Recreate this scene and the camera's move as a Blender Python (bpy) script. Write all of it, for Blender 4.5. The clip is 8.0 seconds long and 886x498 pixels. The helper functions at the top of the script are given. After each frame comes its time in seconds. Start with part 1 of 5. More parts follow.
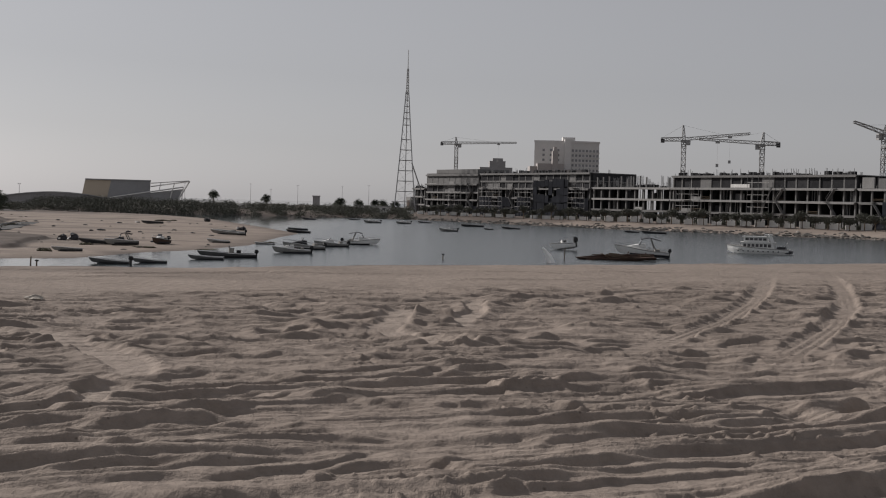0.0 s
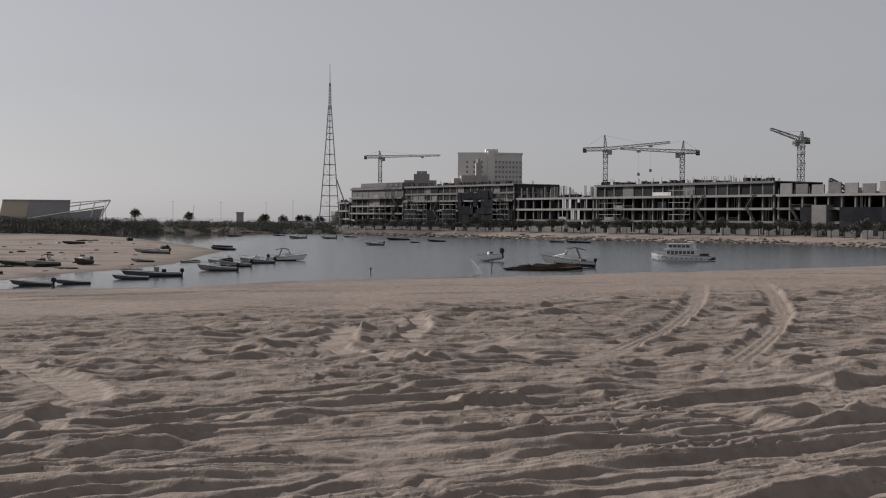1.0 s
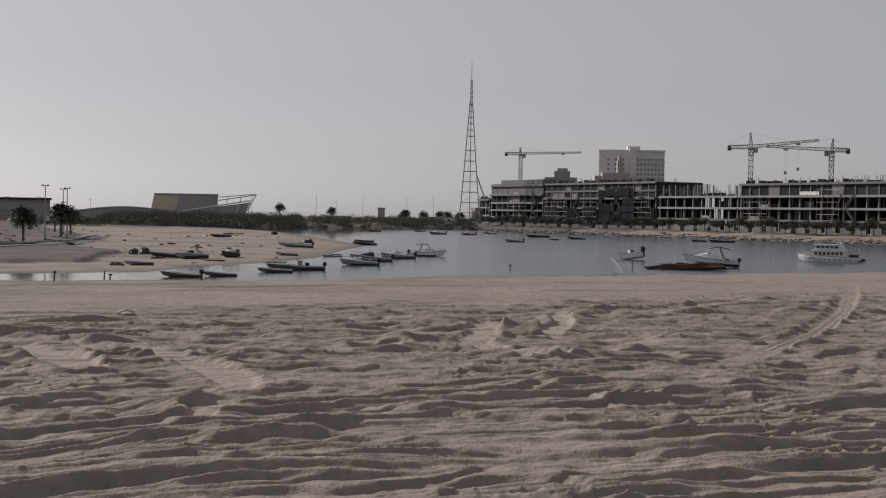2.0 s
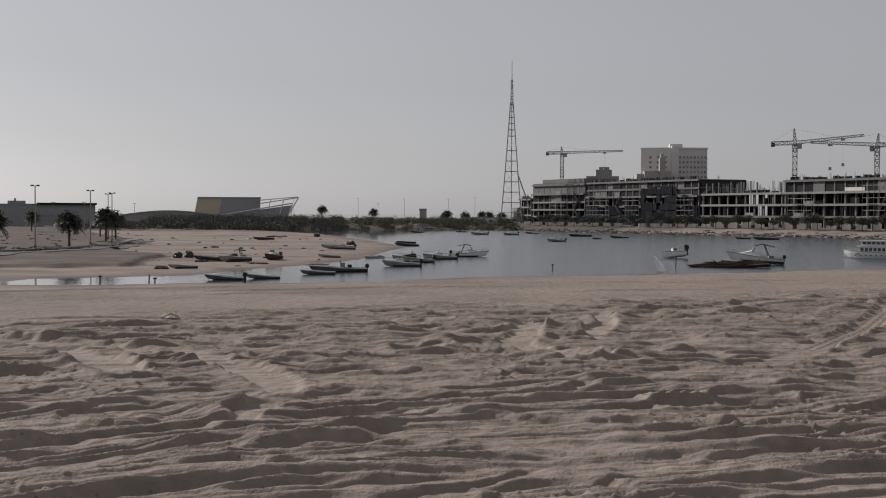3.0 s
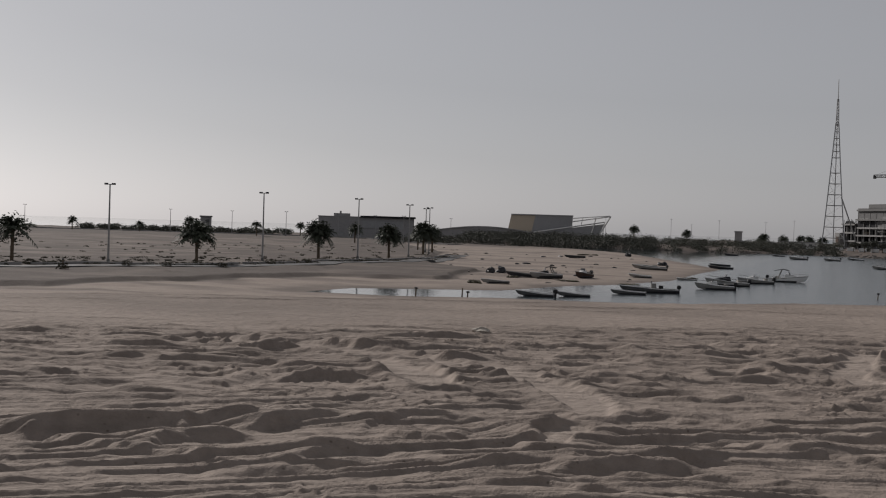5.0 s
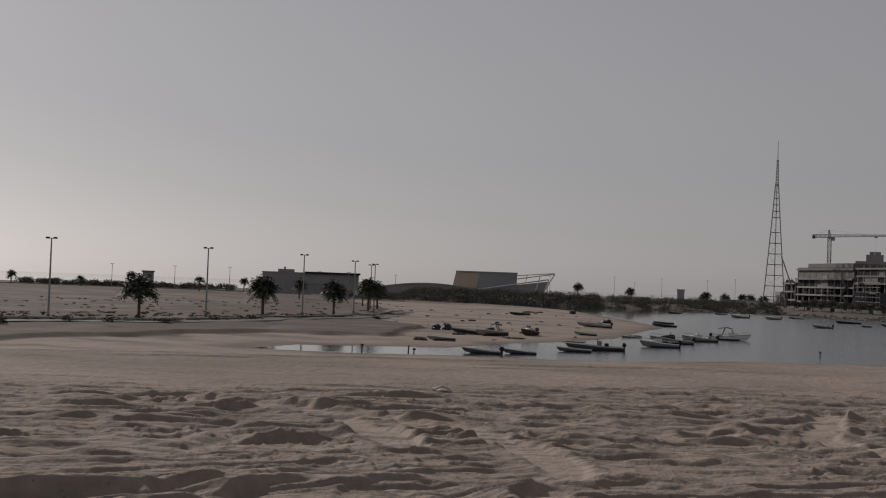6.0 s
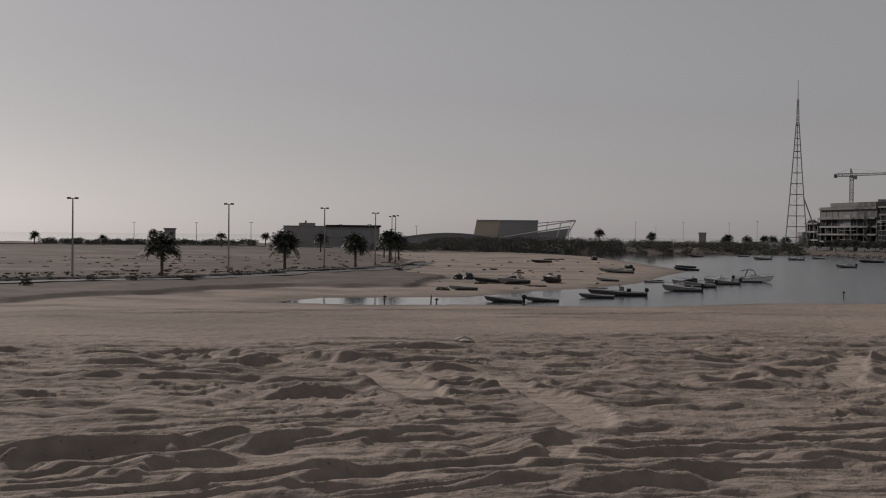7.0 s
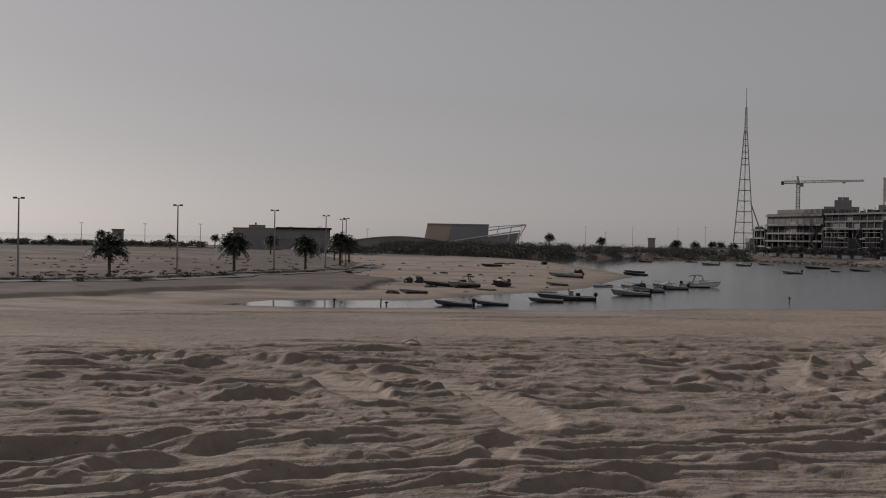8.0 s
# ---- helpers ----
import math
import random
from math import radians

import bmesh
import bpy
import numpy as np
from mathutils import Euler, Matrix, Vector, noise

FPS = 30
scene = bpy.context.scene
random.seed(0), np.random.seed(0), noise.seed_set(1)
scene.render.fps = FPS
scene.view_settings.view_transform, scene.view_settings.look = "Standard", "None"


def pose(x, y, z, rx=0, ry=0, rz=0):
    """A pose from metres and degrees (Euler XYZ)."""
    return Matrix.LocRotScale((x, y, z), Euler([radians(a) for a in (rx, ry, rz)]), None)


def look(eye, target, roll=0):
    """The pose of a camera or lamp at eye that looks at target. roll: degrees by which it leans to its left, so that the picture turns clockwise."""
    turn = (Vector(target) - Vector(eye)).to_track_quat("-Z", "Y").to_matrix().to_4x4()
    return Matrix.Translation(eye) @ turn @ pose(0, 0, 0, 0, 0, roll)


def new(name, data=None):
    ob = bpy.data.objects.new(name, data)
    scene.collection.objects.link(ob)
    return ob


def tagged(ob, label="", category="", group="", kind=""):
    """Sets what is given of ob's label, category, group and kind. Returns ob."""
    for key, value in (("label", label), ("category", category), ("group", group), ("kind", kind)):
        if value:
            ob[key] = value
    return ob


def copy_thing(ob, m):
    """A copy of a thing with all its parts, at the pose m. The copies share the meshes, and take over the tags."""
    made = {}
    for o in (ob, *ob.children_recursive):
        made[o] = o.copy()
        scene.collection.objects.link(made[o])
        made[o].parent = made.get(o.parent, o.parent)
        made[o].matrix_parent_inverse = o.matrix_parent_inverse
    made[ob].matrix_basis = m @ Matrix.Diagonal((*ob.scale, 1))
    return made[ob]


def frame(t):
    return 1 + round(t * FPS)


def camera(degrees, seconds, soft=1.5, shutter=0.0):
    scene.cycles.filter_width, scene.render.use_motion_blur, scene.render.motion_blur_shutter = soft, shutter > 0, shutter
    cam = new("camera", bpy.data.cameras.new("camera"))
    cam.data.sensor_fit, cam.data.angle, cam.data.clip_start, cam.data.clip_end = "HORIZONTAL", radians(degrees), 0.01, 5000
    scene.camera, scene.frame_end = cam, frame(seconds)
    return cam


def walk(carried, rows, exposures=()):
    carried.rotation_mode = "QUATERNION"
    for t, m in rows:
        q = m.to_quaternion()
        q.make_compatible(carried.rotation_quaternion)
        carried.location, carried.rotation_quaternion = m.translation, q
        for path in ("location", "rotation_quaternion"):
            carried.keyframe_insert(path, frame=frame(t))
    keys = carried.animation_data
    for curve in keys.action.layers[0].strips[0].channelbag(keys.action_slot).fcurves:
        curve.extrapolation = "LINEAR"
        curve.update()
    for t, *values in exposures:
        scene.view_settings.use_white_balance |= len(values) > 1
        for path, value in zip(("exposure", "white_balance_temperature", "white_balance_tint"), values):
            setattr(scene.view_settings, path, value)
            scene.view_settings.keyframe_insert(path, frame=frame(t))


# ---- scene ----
# ---------------------------------------------------------------- camera
# seconds, x, y, z, yaw, pitch, roll
PATH = [
    (0.0, -0.000, -0.000, 1.620, -1.732, -2.100, 1.485),
    (0.5, -0.151, -0.050, 1.653, -5.264, -2.009, 0.100),
    (1.0, -0.265, -0.030, 1.650, -5.115, -1.453, 0.297),
    (1.5, -0.314, -0.009, 1.659, -1.176, -1.766, 0.706),
    (1.7, -0.317, -0.029, 1.646, 0.195, -1.663, 1.147),
    (2.8, -0.310, 0.024, 1.630, 2.784, -1.658, -0.092),
    (3.0, -0.312, 0.032, 1.644, 3.125, -1.658, 0.209),
    (3.5, -0.333, 0.047, 1.658, 6.536, -0.456, 1.218),
    (4.0, -0.305, 0.146, 1.636, 9.191, -1.928, -1.550),
    (4.5, -0.398, 0.372, 1.613, 12.018, -0.746, 1.863),
    (5.0, -0.456, 0.546, 1.600, 17.201, -1.037, 1.746),
    (5.2, -0.519, 0.568, 1.616, 15.499, 1.296, 0.816),
    (6.3, -0.818, 0.844, 1.590, 15.032, 1.563, 2.562),
    (6.5, -0.801, 0.841, 1.597, 16.147, 1.461, 2.058),
    (7.0, -0.767, 0.811, 1.612, 15.641, -0.682, 0.551),
    (7.5, -0.738, 0.802, 1.608, 15.596, -0.798, 0.752),
    (8.0, -0.707, 0.774, 1.606, 13.404, -0.494, 1.027),
]
cam = camera(38.74, 8.0, soft=1.1)
walk(cam, [(t, pose(x, y, z, 90 + pitch, 0, yaw) @ pose(0, 0, 0, 0, 0, roll)) for t, x, y, z, yaw, pitch, roll in PATH],
     exposures=((0.0, -0.06, 6450, 13), (0.5, 0.03, 6400, 13), (1.7, 0.05, 6400, 13), (3.5, -0.06, 6400, 13), (5.0, -0.30, 6400, 13), (6.4, -0.54, 6650, 15), (8.0, -0.54, 6650, 15)))

# ---------------------------------------------------------------- sky and sun
SUN_LEFT, SUN_UP = 54.0, 28.0        # degrees left of straight ahead, degrees over the horizon
world = bpy.data.worlds.new("hazy_sky")
world.use_nodes = True
scene.world = world
wn, wl = world.node_tree.nodes, world.node_tree.links
wn.clear()
sky = wn.new("ShaderNodeTexSky")
sky.sky_type, sky.sun_disc = "NISHITA", False
sky.sun_elevation, sky.sun_rotation = radians(SUN_UP), radians(-SUN_LEFT)
sky.air_density, sky.dust_density, sky.ozone_density = 1.0, 0.85, 1.0
grey = wn.new("ShaderNodeHueSaturation")
grey.inputs["Saturation"].default_value = 0.2
haze = wn.new("ShaderNodeMixRGB")
haze.inputs["Fac"].default_value = 0.52
haze.inputs["Color2"].default_value = (4.1, 4.15, 4.32, 1)
back = wn.new("ShaderNodeBackground")
back.inputs["Strength"].default_value = 0.081
wout = wn.new("ShaderNodeOutputWorld")
wl.new(sky.outputs["Color"], grey.inputs["Color"])
wl.new(grey.outputs["Color"], haze.inputs["Color1"])
wl.new(haze.outputs["Color"], back.inputs["Color"])
wl.new(back.outputs["Background"], wout.inputs["Surface"])

sun_data = bpy.data.lights.new("sun", "SUN")
sun_data.energy, sun_data.angle, sun_data.color = 4.3, radians(2.0), (1.0, 0.95, 0.88)
sun = new("sun", sun_data)
b, e = radians(SUN_LEFT), radians(SUN_UP)
sun_way = Vector((-math.sin(b) * math.cos(e), math.cos(b) * math.cos(e), math.sin(e)))
sun.matrix_world = look(sun_way * 400, (0, 0, 0))


# ---------------------------------------------------------------- materials
def material(name, colour, dark=None, rough=0.8, metal=0.0, scale=2.0, fine=40.0, bump=0.2, spread=0.5, vary=0.0, spec=0.3):
    """A surface with broad stains, fine grain and relief; colour is the clean tone, dark the stained one."""
    m = bpy.data.materials.new(name)
    m.use_nodes = True
    n, l = m.node_tree.nodes, m.node_tree.links
    bsdf = n["Principled BSDF"]
    dark = dark or tuple(c * 0.7 for c in colour)
    co = n.new("ShaderNodeTexCoord")
    big = n.new("ShaderNodeTexNoise")
    big.inputs["Scale"].default_value, big.inputs["Detail"].default_value = scale, 6
    big.inputs["Roughness"].default_value = 0.65
    small = n.new("ShaderNodeTexNoise")
    small.inputs["Scale"].default_value, small.inputs["Detail"].default_value = fine, 4
    l.new(co.outputs["Object"], big.inputs["Vector"])
    l.new(co.outputs["Object"], small.inputs["Vector"])
    ramp = n.new("ShaderNodeValToRGB")
    ramp.color_ramp.elements[0].position, ramp.color_ramp.elements[1].position = 0.5 - spread / 2, 0.5 + spread / 2
    ramp.color_ramp.elements[0].color, ramp.color_ramp.elements[1].color = (*dark, 1), (*colour, 1)
    l.new(big.outputs["Fac"], ramp.inputs["Fac"])
    grain = n.new("ShaderNodeMixRGB")
    grain.blend_type = "OVERLAY"
    grain.inputs["Fac"].default_value = 0.35
    l.new(ramp.outputs["Color"], grain.inputs["Color1"])
    l.new(small.outputs["Fac"], grain.inputs["Color2"])
    last = grain.outputs["Color"]
    if vary:
        info = n.new("ShaderNodeObjectInfo")
        span = n.new("ShaderNodeMapRange")
        span.inputs["To Min"].default_value, span.inputs["To Max"].default_value = 1 - vary, 1 + vary
        l.new(info.outputs["Random"], span.inputs["Value"])
        tone = n.new("ShaderNodeHueSaturation")
        l.new(span.outputs["Result"], tone.inputs["Value"])
        l.new(last, tone.inputs["Color"])
        last = tone.outputs["Color"]
    l.new(last, bsdf.inputs["Base Color"])
    bsdf.inputs["Roughness"].default_value, bsdf.inputs["Metallic"].default_value = rough, metal
    bsdf.inputs["Specular IOR Level"].default_value = spec
    if bump:
        bp = n.new("ShaderNodeBump")
        bp.inputs["Strength"].default_value, bp.inputs["Distance"].default_value = bump, 0.02
        l.new(small.outputs["Fac"], bp.inputs["Height"])
        l.new(bp.outputs["Normal"], bsdf.inputs["Normal"])
    return m


def sand_material():
    """Dry beach sand: broad tone, damp and scrubby patches, painted scarp shade, clods and grain."""
    m = material("sand", (0.292, 0.245, 0.211), (0.20, 0.166, 0.142), rough=0.95, scale=0.35, fine=7.0, bump=0.8, spread=0.6, spec=0.1)
    n, l = m.node_tree.nodes, m.node_tree.links
    bsdf = n["Principled BSDF"]
    co = n["Texture Coordinate"]
    clod = n.new("ShaderNodeTexVoronoi")
    clod.inputs["Scale"].default_value = 7.0
    pick = n.new("ShaderNodeValToRGB")
    pick.color_ramp.elements[0].position, pick.color_ramp.elements[1].position = 0.03, 0.11
    pick.color_ramp.elements[0].color, pick.color_ramp.elements[1].color = (0.45, 0.43, 0.4, 1), (1, 1, 1, 1)
    l.new(co.outputs["Object"], clod.inputs["Vector"])
    l.new(clod.outputs["Distance"], pick.inputs["Fac"])
    mul = n.new("ShaderNodeMixRGB")
    mul.blend_type = "MULTIPLY"
    mul.inputs["Fac"].default_value = 0.85
    old = bsdf.inputs["Base Color"].links[0].from_socket
    l.new(old, mul.inputs["Color1"])
    l.new(pick.outputs["Color"], mul.inputs["Color2"])
    # fine relief: trodden crumbs over wind ripples
    crumb = n.new("ShaderNodeTexNoise")
    crumb.inputs["Scale"].default_value, crumb.inputs["Detail"].default_value = 2.6, 7
    crumb.inputs["Roughness"].default_value = 0.7
    l.new(co.outputs["Object"], crumb.inputs["Vector"])
    rough = n.new("ShaderNodeBump")
    rough.inputs["Strength"].default_value, rough.inputs["Distance"].default_value = 0.9, 0.06
    l.new(crumb.outputs["Fac"], rough.inputs["Height"])
    l.new(rough.outputs["Normal"], n["Bump"].inputs["Normal"])
    n["Bump"].inputs["Distance"].default_value = 0.03
    # darker loam on the plain, damp sand along the water, scarp shadow painted as colour
    soil_and_shade = n.new("ShaderNodeAttribute")
    soil_and_shade.attribute_name = "soil_and_shade"
    loam_and_shade = n.new("ShaderNodeMixRGB")
    loam_and_shade.blend_type = "MULTIPLY"
    loam_and_shade.inputs["Color2"].default_value = (0.40, 0.40, 0.415, 1)
    l.new(soil_and_shade.outputs["Fac"], loam_and_shade.inputs["Fac"])
    # the trodden ways are mixed to a paler tone
    pale_ways = n.new("ShaderNodeAttribute")
    pale_ways.attribute_name = "pale_ways"
    dry = n.new("ShaderNodeMixRGB")
    dry.inputs["Color2"].default_value = (0.365, 0.31, 0.268, 1)
    l.new(pale_ways.outputs["Fac"], dry.inputs["Fac"])
    l.new(mul.outputs["Color"], dry.inputs["Color1"])
    l.new(dry.outputs["Color"], loam_and_shade.inputs["Color1"])
    l.new(loam_and_shade.outputs["Color"], bsdf.inputs["Base Color"])
    return m


def water_material():
    m = bpy.data.materials.new("lagoon_water")
    m.use_nodes = True
    n, l = m.node_tree.nodes, m.node_tree.links
    bsdf = n["Principled BSDF"]
    bsdf.inputs["Base Color"].default_value = (0.035, 0.045, 0.05, 1)
    bsdf.inputs["Roughness"].default_value = 0.18
    bsdf.inputs["IOR"].default_value = 1.33
    co = n.new("ShaderNodeTexCoord")
    wave = n.new("ShaderNodeTexNoise")
    wave.inputs["Scale"].default_value, wave.inputs["Detail"].default_value = 0.9, 5
    bp = n.new("ShaderNodeBump")
    bp.inputs["Strength"].default_value, bp.inputs["Distance"].default_value = 0.5, 0.25
    l.new(co.outputs["Object"], wave.inputs["Vector"])
    l.new(wave.outputs["Fac"], bp.inputs["Height"])
    l.new(bp.outputs["Normal"], bsdf.inputs["Normal"])
    # the inlet behind the sand bank lies out of the wind
    where = n.new("ShaderNodeSeparateXYZ")
    l.new(co.outputs["Object"], where.inputs["Vector"])
    for socket, calm, open_water in ((bp.inputs["Strength"], 0.06, 0.5), (bsdf.inputs["Roughness"], 0.05, 0.18)):
        wind = n.new("ShaderNodeMapRange")
        wind.inputs["From Min"].default_value, wind.inputs["From Max"].default_value = -38, -16
        wind.inputs["To Min"].default_value, wind.inputs["To Max"].default_value = calm, open_water
        l.new(where.outputs["X"], wind.inputs["Value"])
        l.new(wind.outputs["Result"], socket)
    return m


SAND = sand_material()
WATER = water_material()
CONCRETE = material("raw_concrete", (0.19, 0.187, 0.185), (0.12, 0.118, 0.117), scale=0.25, fine=3.0, bump=0.1, vary=0.12)
# Dark formwork; its near black also paints interior shade on inner walls.
CONCRETE_DARK = material("formwork_and_interior_shade", (0.055, 0.055, 0.058), (0.03, 0.03, 0.032), scale=0.3, fine=2.0, vary=0.2, rough=1.0, spec=0.02)
CONCRETE_PALE = material("pale_concrete", (0.28, 0.276, 0.27), (0.2, 0.197, 0.193), scale=0.3, fine=3.0, vary=0.08)
NETTING = material("scaffold_net", (0.034, 0.036, 0.043), (0.02, 0.021, 0.024), scale=0.4, fine=4.0, vary=0.25, rough=1.0, spec=0.02)
STEEL = material("galvanised_steel", (0.46, 0.46, 0.46), (0.34, 0.34, 0.34), rough=0.55, metal=0.4, scale=1.0, fine=12.0, bump=0.05)
# Steel tone lightened to carry the haze over the distant cranes.
CRANE_STEEL = material("crane_steel", (0.36, 0.355, 0.35), (0.25, 0.247, 0.243), rough=0.6, metal=0.2, scale=0.6, fine=6.0, bump=0.05)
STONE_BEIGE = material("beige_stone", (0.56, 0.48, 0.38), (0.46, 0.40, 0.32), scale=0.08, fine=2.0, bump=0.1, vary=0.05)
# Distance haze is put into the tower's stone and glass as paler colour.
STONE_HAZED = material("haze_paled_stone", (0.66, 0.64, 0.62), (0.56, 0.545, 0.53), scale=0.08, fine=2.0, bump=0.1, vary=0.06)
GLASS_HAZED = material("haze_paled_glass", (0.24, 0.24, 0.25), (0.16, 0.16, 0.17), rough=0.2, scale=0.5, fine=4.0, bump=0.0, vary=0.35, spec=0.5)
STONE_GREY = material("grey_cladding", (0.34, 0.34, 0.345), (0.27, 0.27, 0.275), scale=0.08, fine=2.0, bump=0.1)
RENDER_GREY = material("grey_render", (0.33, 0.32, 0.32), (0.26, 0.255, 0.255), scale=0.15, fine=2.0, bump=0.1)
GLASS_DARK = material("dark_window_glass", (0.10, 0.10, 0.105), (0.07, 0.07, 0.075), rough=0.2, scale=0.5, fine=4.0, bump=0.0, vary=0.3, spec=0.5)
# Leaf colour raised and greyed to include haze over the far shore.
LEAF = material("dusty_hazed_leaves", (0.10, 0.102, 0.082), (0.065, 0.067, 0.054), rough=0.75, scale=0.8, fine=8.0, bump=0.3, vary=0.15)
PALM_LEAF = material("palm_fronds", (0.07, 0.08, 0.055), (0.04, 0.046, 0.032), rough=0.7, scale=1.2, fine=8.0, bump=0.2, vary=0.15)
SCRUB = material("dry_scrub", (0.10, 0.09, 0.06), (0.05, 0.046, 0.034), rough=0.9, scale=0.8, fine=9.0, bump=0.3)
BARK = material("palm_bark", (0.16, 0.125, 0.09), (0.09, 0.07, 0.05), rough=0.95, scale=3.0, fine=20.0, bump=0.6)
ROCK = material("shore_rock", (0.24, 0.225, 0.205), (0.12, 0.11, 0.1), rough=0.9, scale=0.8, fine=6.0, bump=0.5, vary=0.3)
KERB = material("kerb_concrete", (0.30, 0.29, 0.28), (0.2, 0.195, 0.19), scale=0.8, fine=8.0, bump=0.2, vary=0.1)
ASPHALT = material("asphalt", (0.065, 0.065, 0.066), (0.045, 0.045, 0.046), scale=0.4, fine=20.0, bump=0.2)
WHITE = material("white_gelcoat", (0.82, 0.82, 0.80), (0.66, 0.65, 0.63), rough=0.4, scale=1.0, fine=12.0, bump=0.03, vary=0.12, spec=0.5)
OFFWHITE = material("weathered_gelcoat", (0.30, 0.295, 0.28), (0.17, 0.165, 0.155), rough=0.5, scale=1.2, fine=10.0, bump=0.05, vary=0.2)
# Skiff hull colour set dark to carry the shade of backlit sides.
GREY_HULL = material("shaded_hull_grey", (0.13, 0.13, 0.13), (0.07, 0.07, 0.07), rough=0.55, scale=1.2, fine=10.0, bump=0.05, vary=0.3)
# Dark hulls, and the added shells that imitate lower-hull shade.
DARK_HULL = material("dark_hull_paint_and_shade", (0.05, 0.05, 0.055), (0.025, 0.025, 0.028), rough=0.5, scale=1.0, fine=10.0, bump=0.05, vary=0.3)
RUST = material("rotten_red_hull", (0.10, 0.06, 0.045), (0.045, 0.032, 0.026), rough=0.85, scale=1.5, fine=12.0, bump=0.3)
RUBBER = material("black_rubber", (0.03, 0.03, 0.032), (0.02, 0.02, 0.02), rough=0.6, scale=2.0, fine=20.0, bump=0.1)
SEAT = material("boat_lining", (0.30, 0.29, 0.27), (0.2, 0.19, 0.18), rough=0.7, scale=2.0, fine=20.0, bump=0.1)
WHITE_WALL = material("white_painted_wall", (0.72, 0.71, 0.69), (0.55, 0.54, 0.52), scale=0.3, fine=3.0, bump=0.1, vary=0.05)
SITE_FENCE = material("pale_site_hoarding", (0.8, 0.79, 0.77), (0.68, 0.67, 0.65), scale=0.3, fine=3.0, bump=0.1, vary=0.12)
LAMP_HEAD = material("dark_lamp_housing", (0.07, 0.07, 0.075), rough=0.5, scale=2.0, fine=10.0, bump=0.0)


# ---------------------------------------------------------------- building helpers
def mesh_of(name, verts, faces, mat, smooth=False):
    me = bpy.data.meshes.new(name)
    me.from_pydata([tuple(v) for v in verts], [], [tuple(f) for f in faces])
    me.validate()
    me.materials.append(mat)
    if smooth:
        me.shade_smooth()
    me.update()
    return me


class Shape:
    """Collects solid pieces that end as one mesh."""
    def __init__(self):
        self.v, self.f = [], []

    def add(self, verts, faces):
        k = len(self.v)
        self.v.extend(verts)
        self.f.extend([tuple(i + k for i in f) for f in faces])
        return self

    def box(self, x0, x1, y0, y1, z0, z1):
        v = [(x, y, z) for z in (z0, z1) for y in (y0, y1) for x in (x0, x1)]
        return self.add(v, [(0, 2, 3, 1), (4, 5, 7, 6), (0, 1, 5, 4), (1, 3, 7, 5), (3, 2, 6, 7), (2, 0, 4, 6)])

    def beam(self, a, c, w, w2=None, sides=4):
        """A straight bar from a to c."""
        a, c = Vector(a), Vector(c)
        w2 = w if w2 is None else w2
        way = (c - a).normalized()
        side = way.orthogonal().normalized()
        up = way.cross(side)
        v, f = [], []
        for p, r in ((a, w / 2), (c, w2 / 2)):
            for i in range(sides):
                ang = 2 * math.pi * (i + 0.5) / sides
                v.append(tuple(p + side * (r * math.cos(ang)) + up * (r * math.sin(ang))))
        for i in range(sides):
            j = (i + 1) % sides
            f.append((i, j, sides + j, sides + i))
        f += [tuple(range(sides - 1, -1, -1)), tuple(range(sides, 2 * sides))]
        return self.add(v, f)

    def loft(self, rings, cap=True):
        """Skin over rings of equal count, each a closed loop."""
        n = len(rings[0])
        v = [tuple(p) for r in rings for p in r]
        f = []
        for k in range(len(rings) - 1):
            for i in range(n):
                j = (i + 1) % n
                f.append((k * n + i, k * n + j, (k + 1) * n + j, (k + 1) * n + i))
        if cap:
            f += [tuple(range(n - 1, -1, -1)), tuple(range((len(rings) - 1) * n, len(rings) * n))]
        return self.add(v, f)

    def mesh(self, name, mat, smooth=False):
        return mesh_of(name, self.v, self.f, mat, smooth)


def part(name, shape, mat, parent, label="", at=None, smooth=False):
    """One mesh object under a thing or a part; shape is a Shape or a finished mesh."""
    me = shape if isinstance(shape, bpy.types.Mesh) else shape.mesh(name, mat, smooth)
    ob = new(name, me)
    ob.parent = parent
    if at is not None:
        ob.matrix_basis = at
    if label:
        ob["label"] = label
    return ob


def thing(name, at, label, category, group="", kind=""):
    ob = new(name)
    ob.empty_display_size = 0.2
    ob.matrix_basis = at
    return tagged(ob, label, category, group, kind)


def bearing(left, dist):
    """Plan place at a bearing in degrees left of straight ahead."""
    return -math.sin(radians(left)) * dist, math.cos(radians(left)) * dist


def lumpy(shape, centre, size, seed, rough=0.3, rings=4, sides=7):
    """An uneven closed lump (stone, clump of leaves)."""
    rnd = random.Random(seed)
    out = []
    for k in range(rings + 1):
        phi = math.pi * k / rings
        ring = []
        for i in range(sides):
            r = 1 + rnd.uniform(-rough, rough)
            th = 2 * math.pi * (i + 0.5 * (k % 2)) / sides
            s = max(math.sin(phi), 0.12)
            ring.append((centre[0] + size[0] * r * s * math.cos(th), centre[1] + size[1] * r * s * math.sin(th),
                         centre[2] - size[2] * math.cos(phi) * (1 + rnd.uniform(-rough, rough) * 0.5)))
        out.append(ring)
    return shape.loft(out)


# ---------------------------------------------------------------- the lie of the land
WATER_Z = -5.53
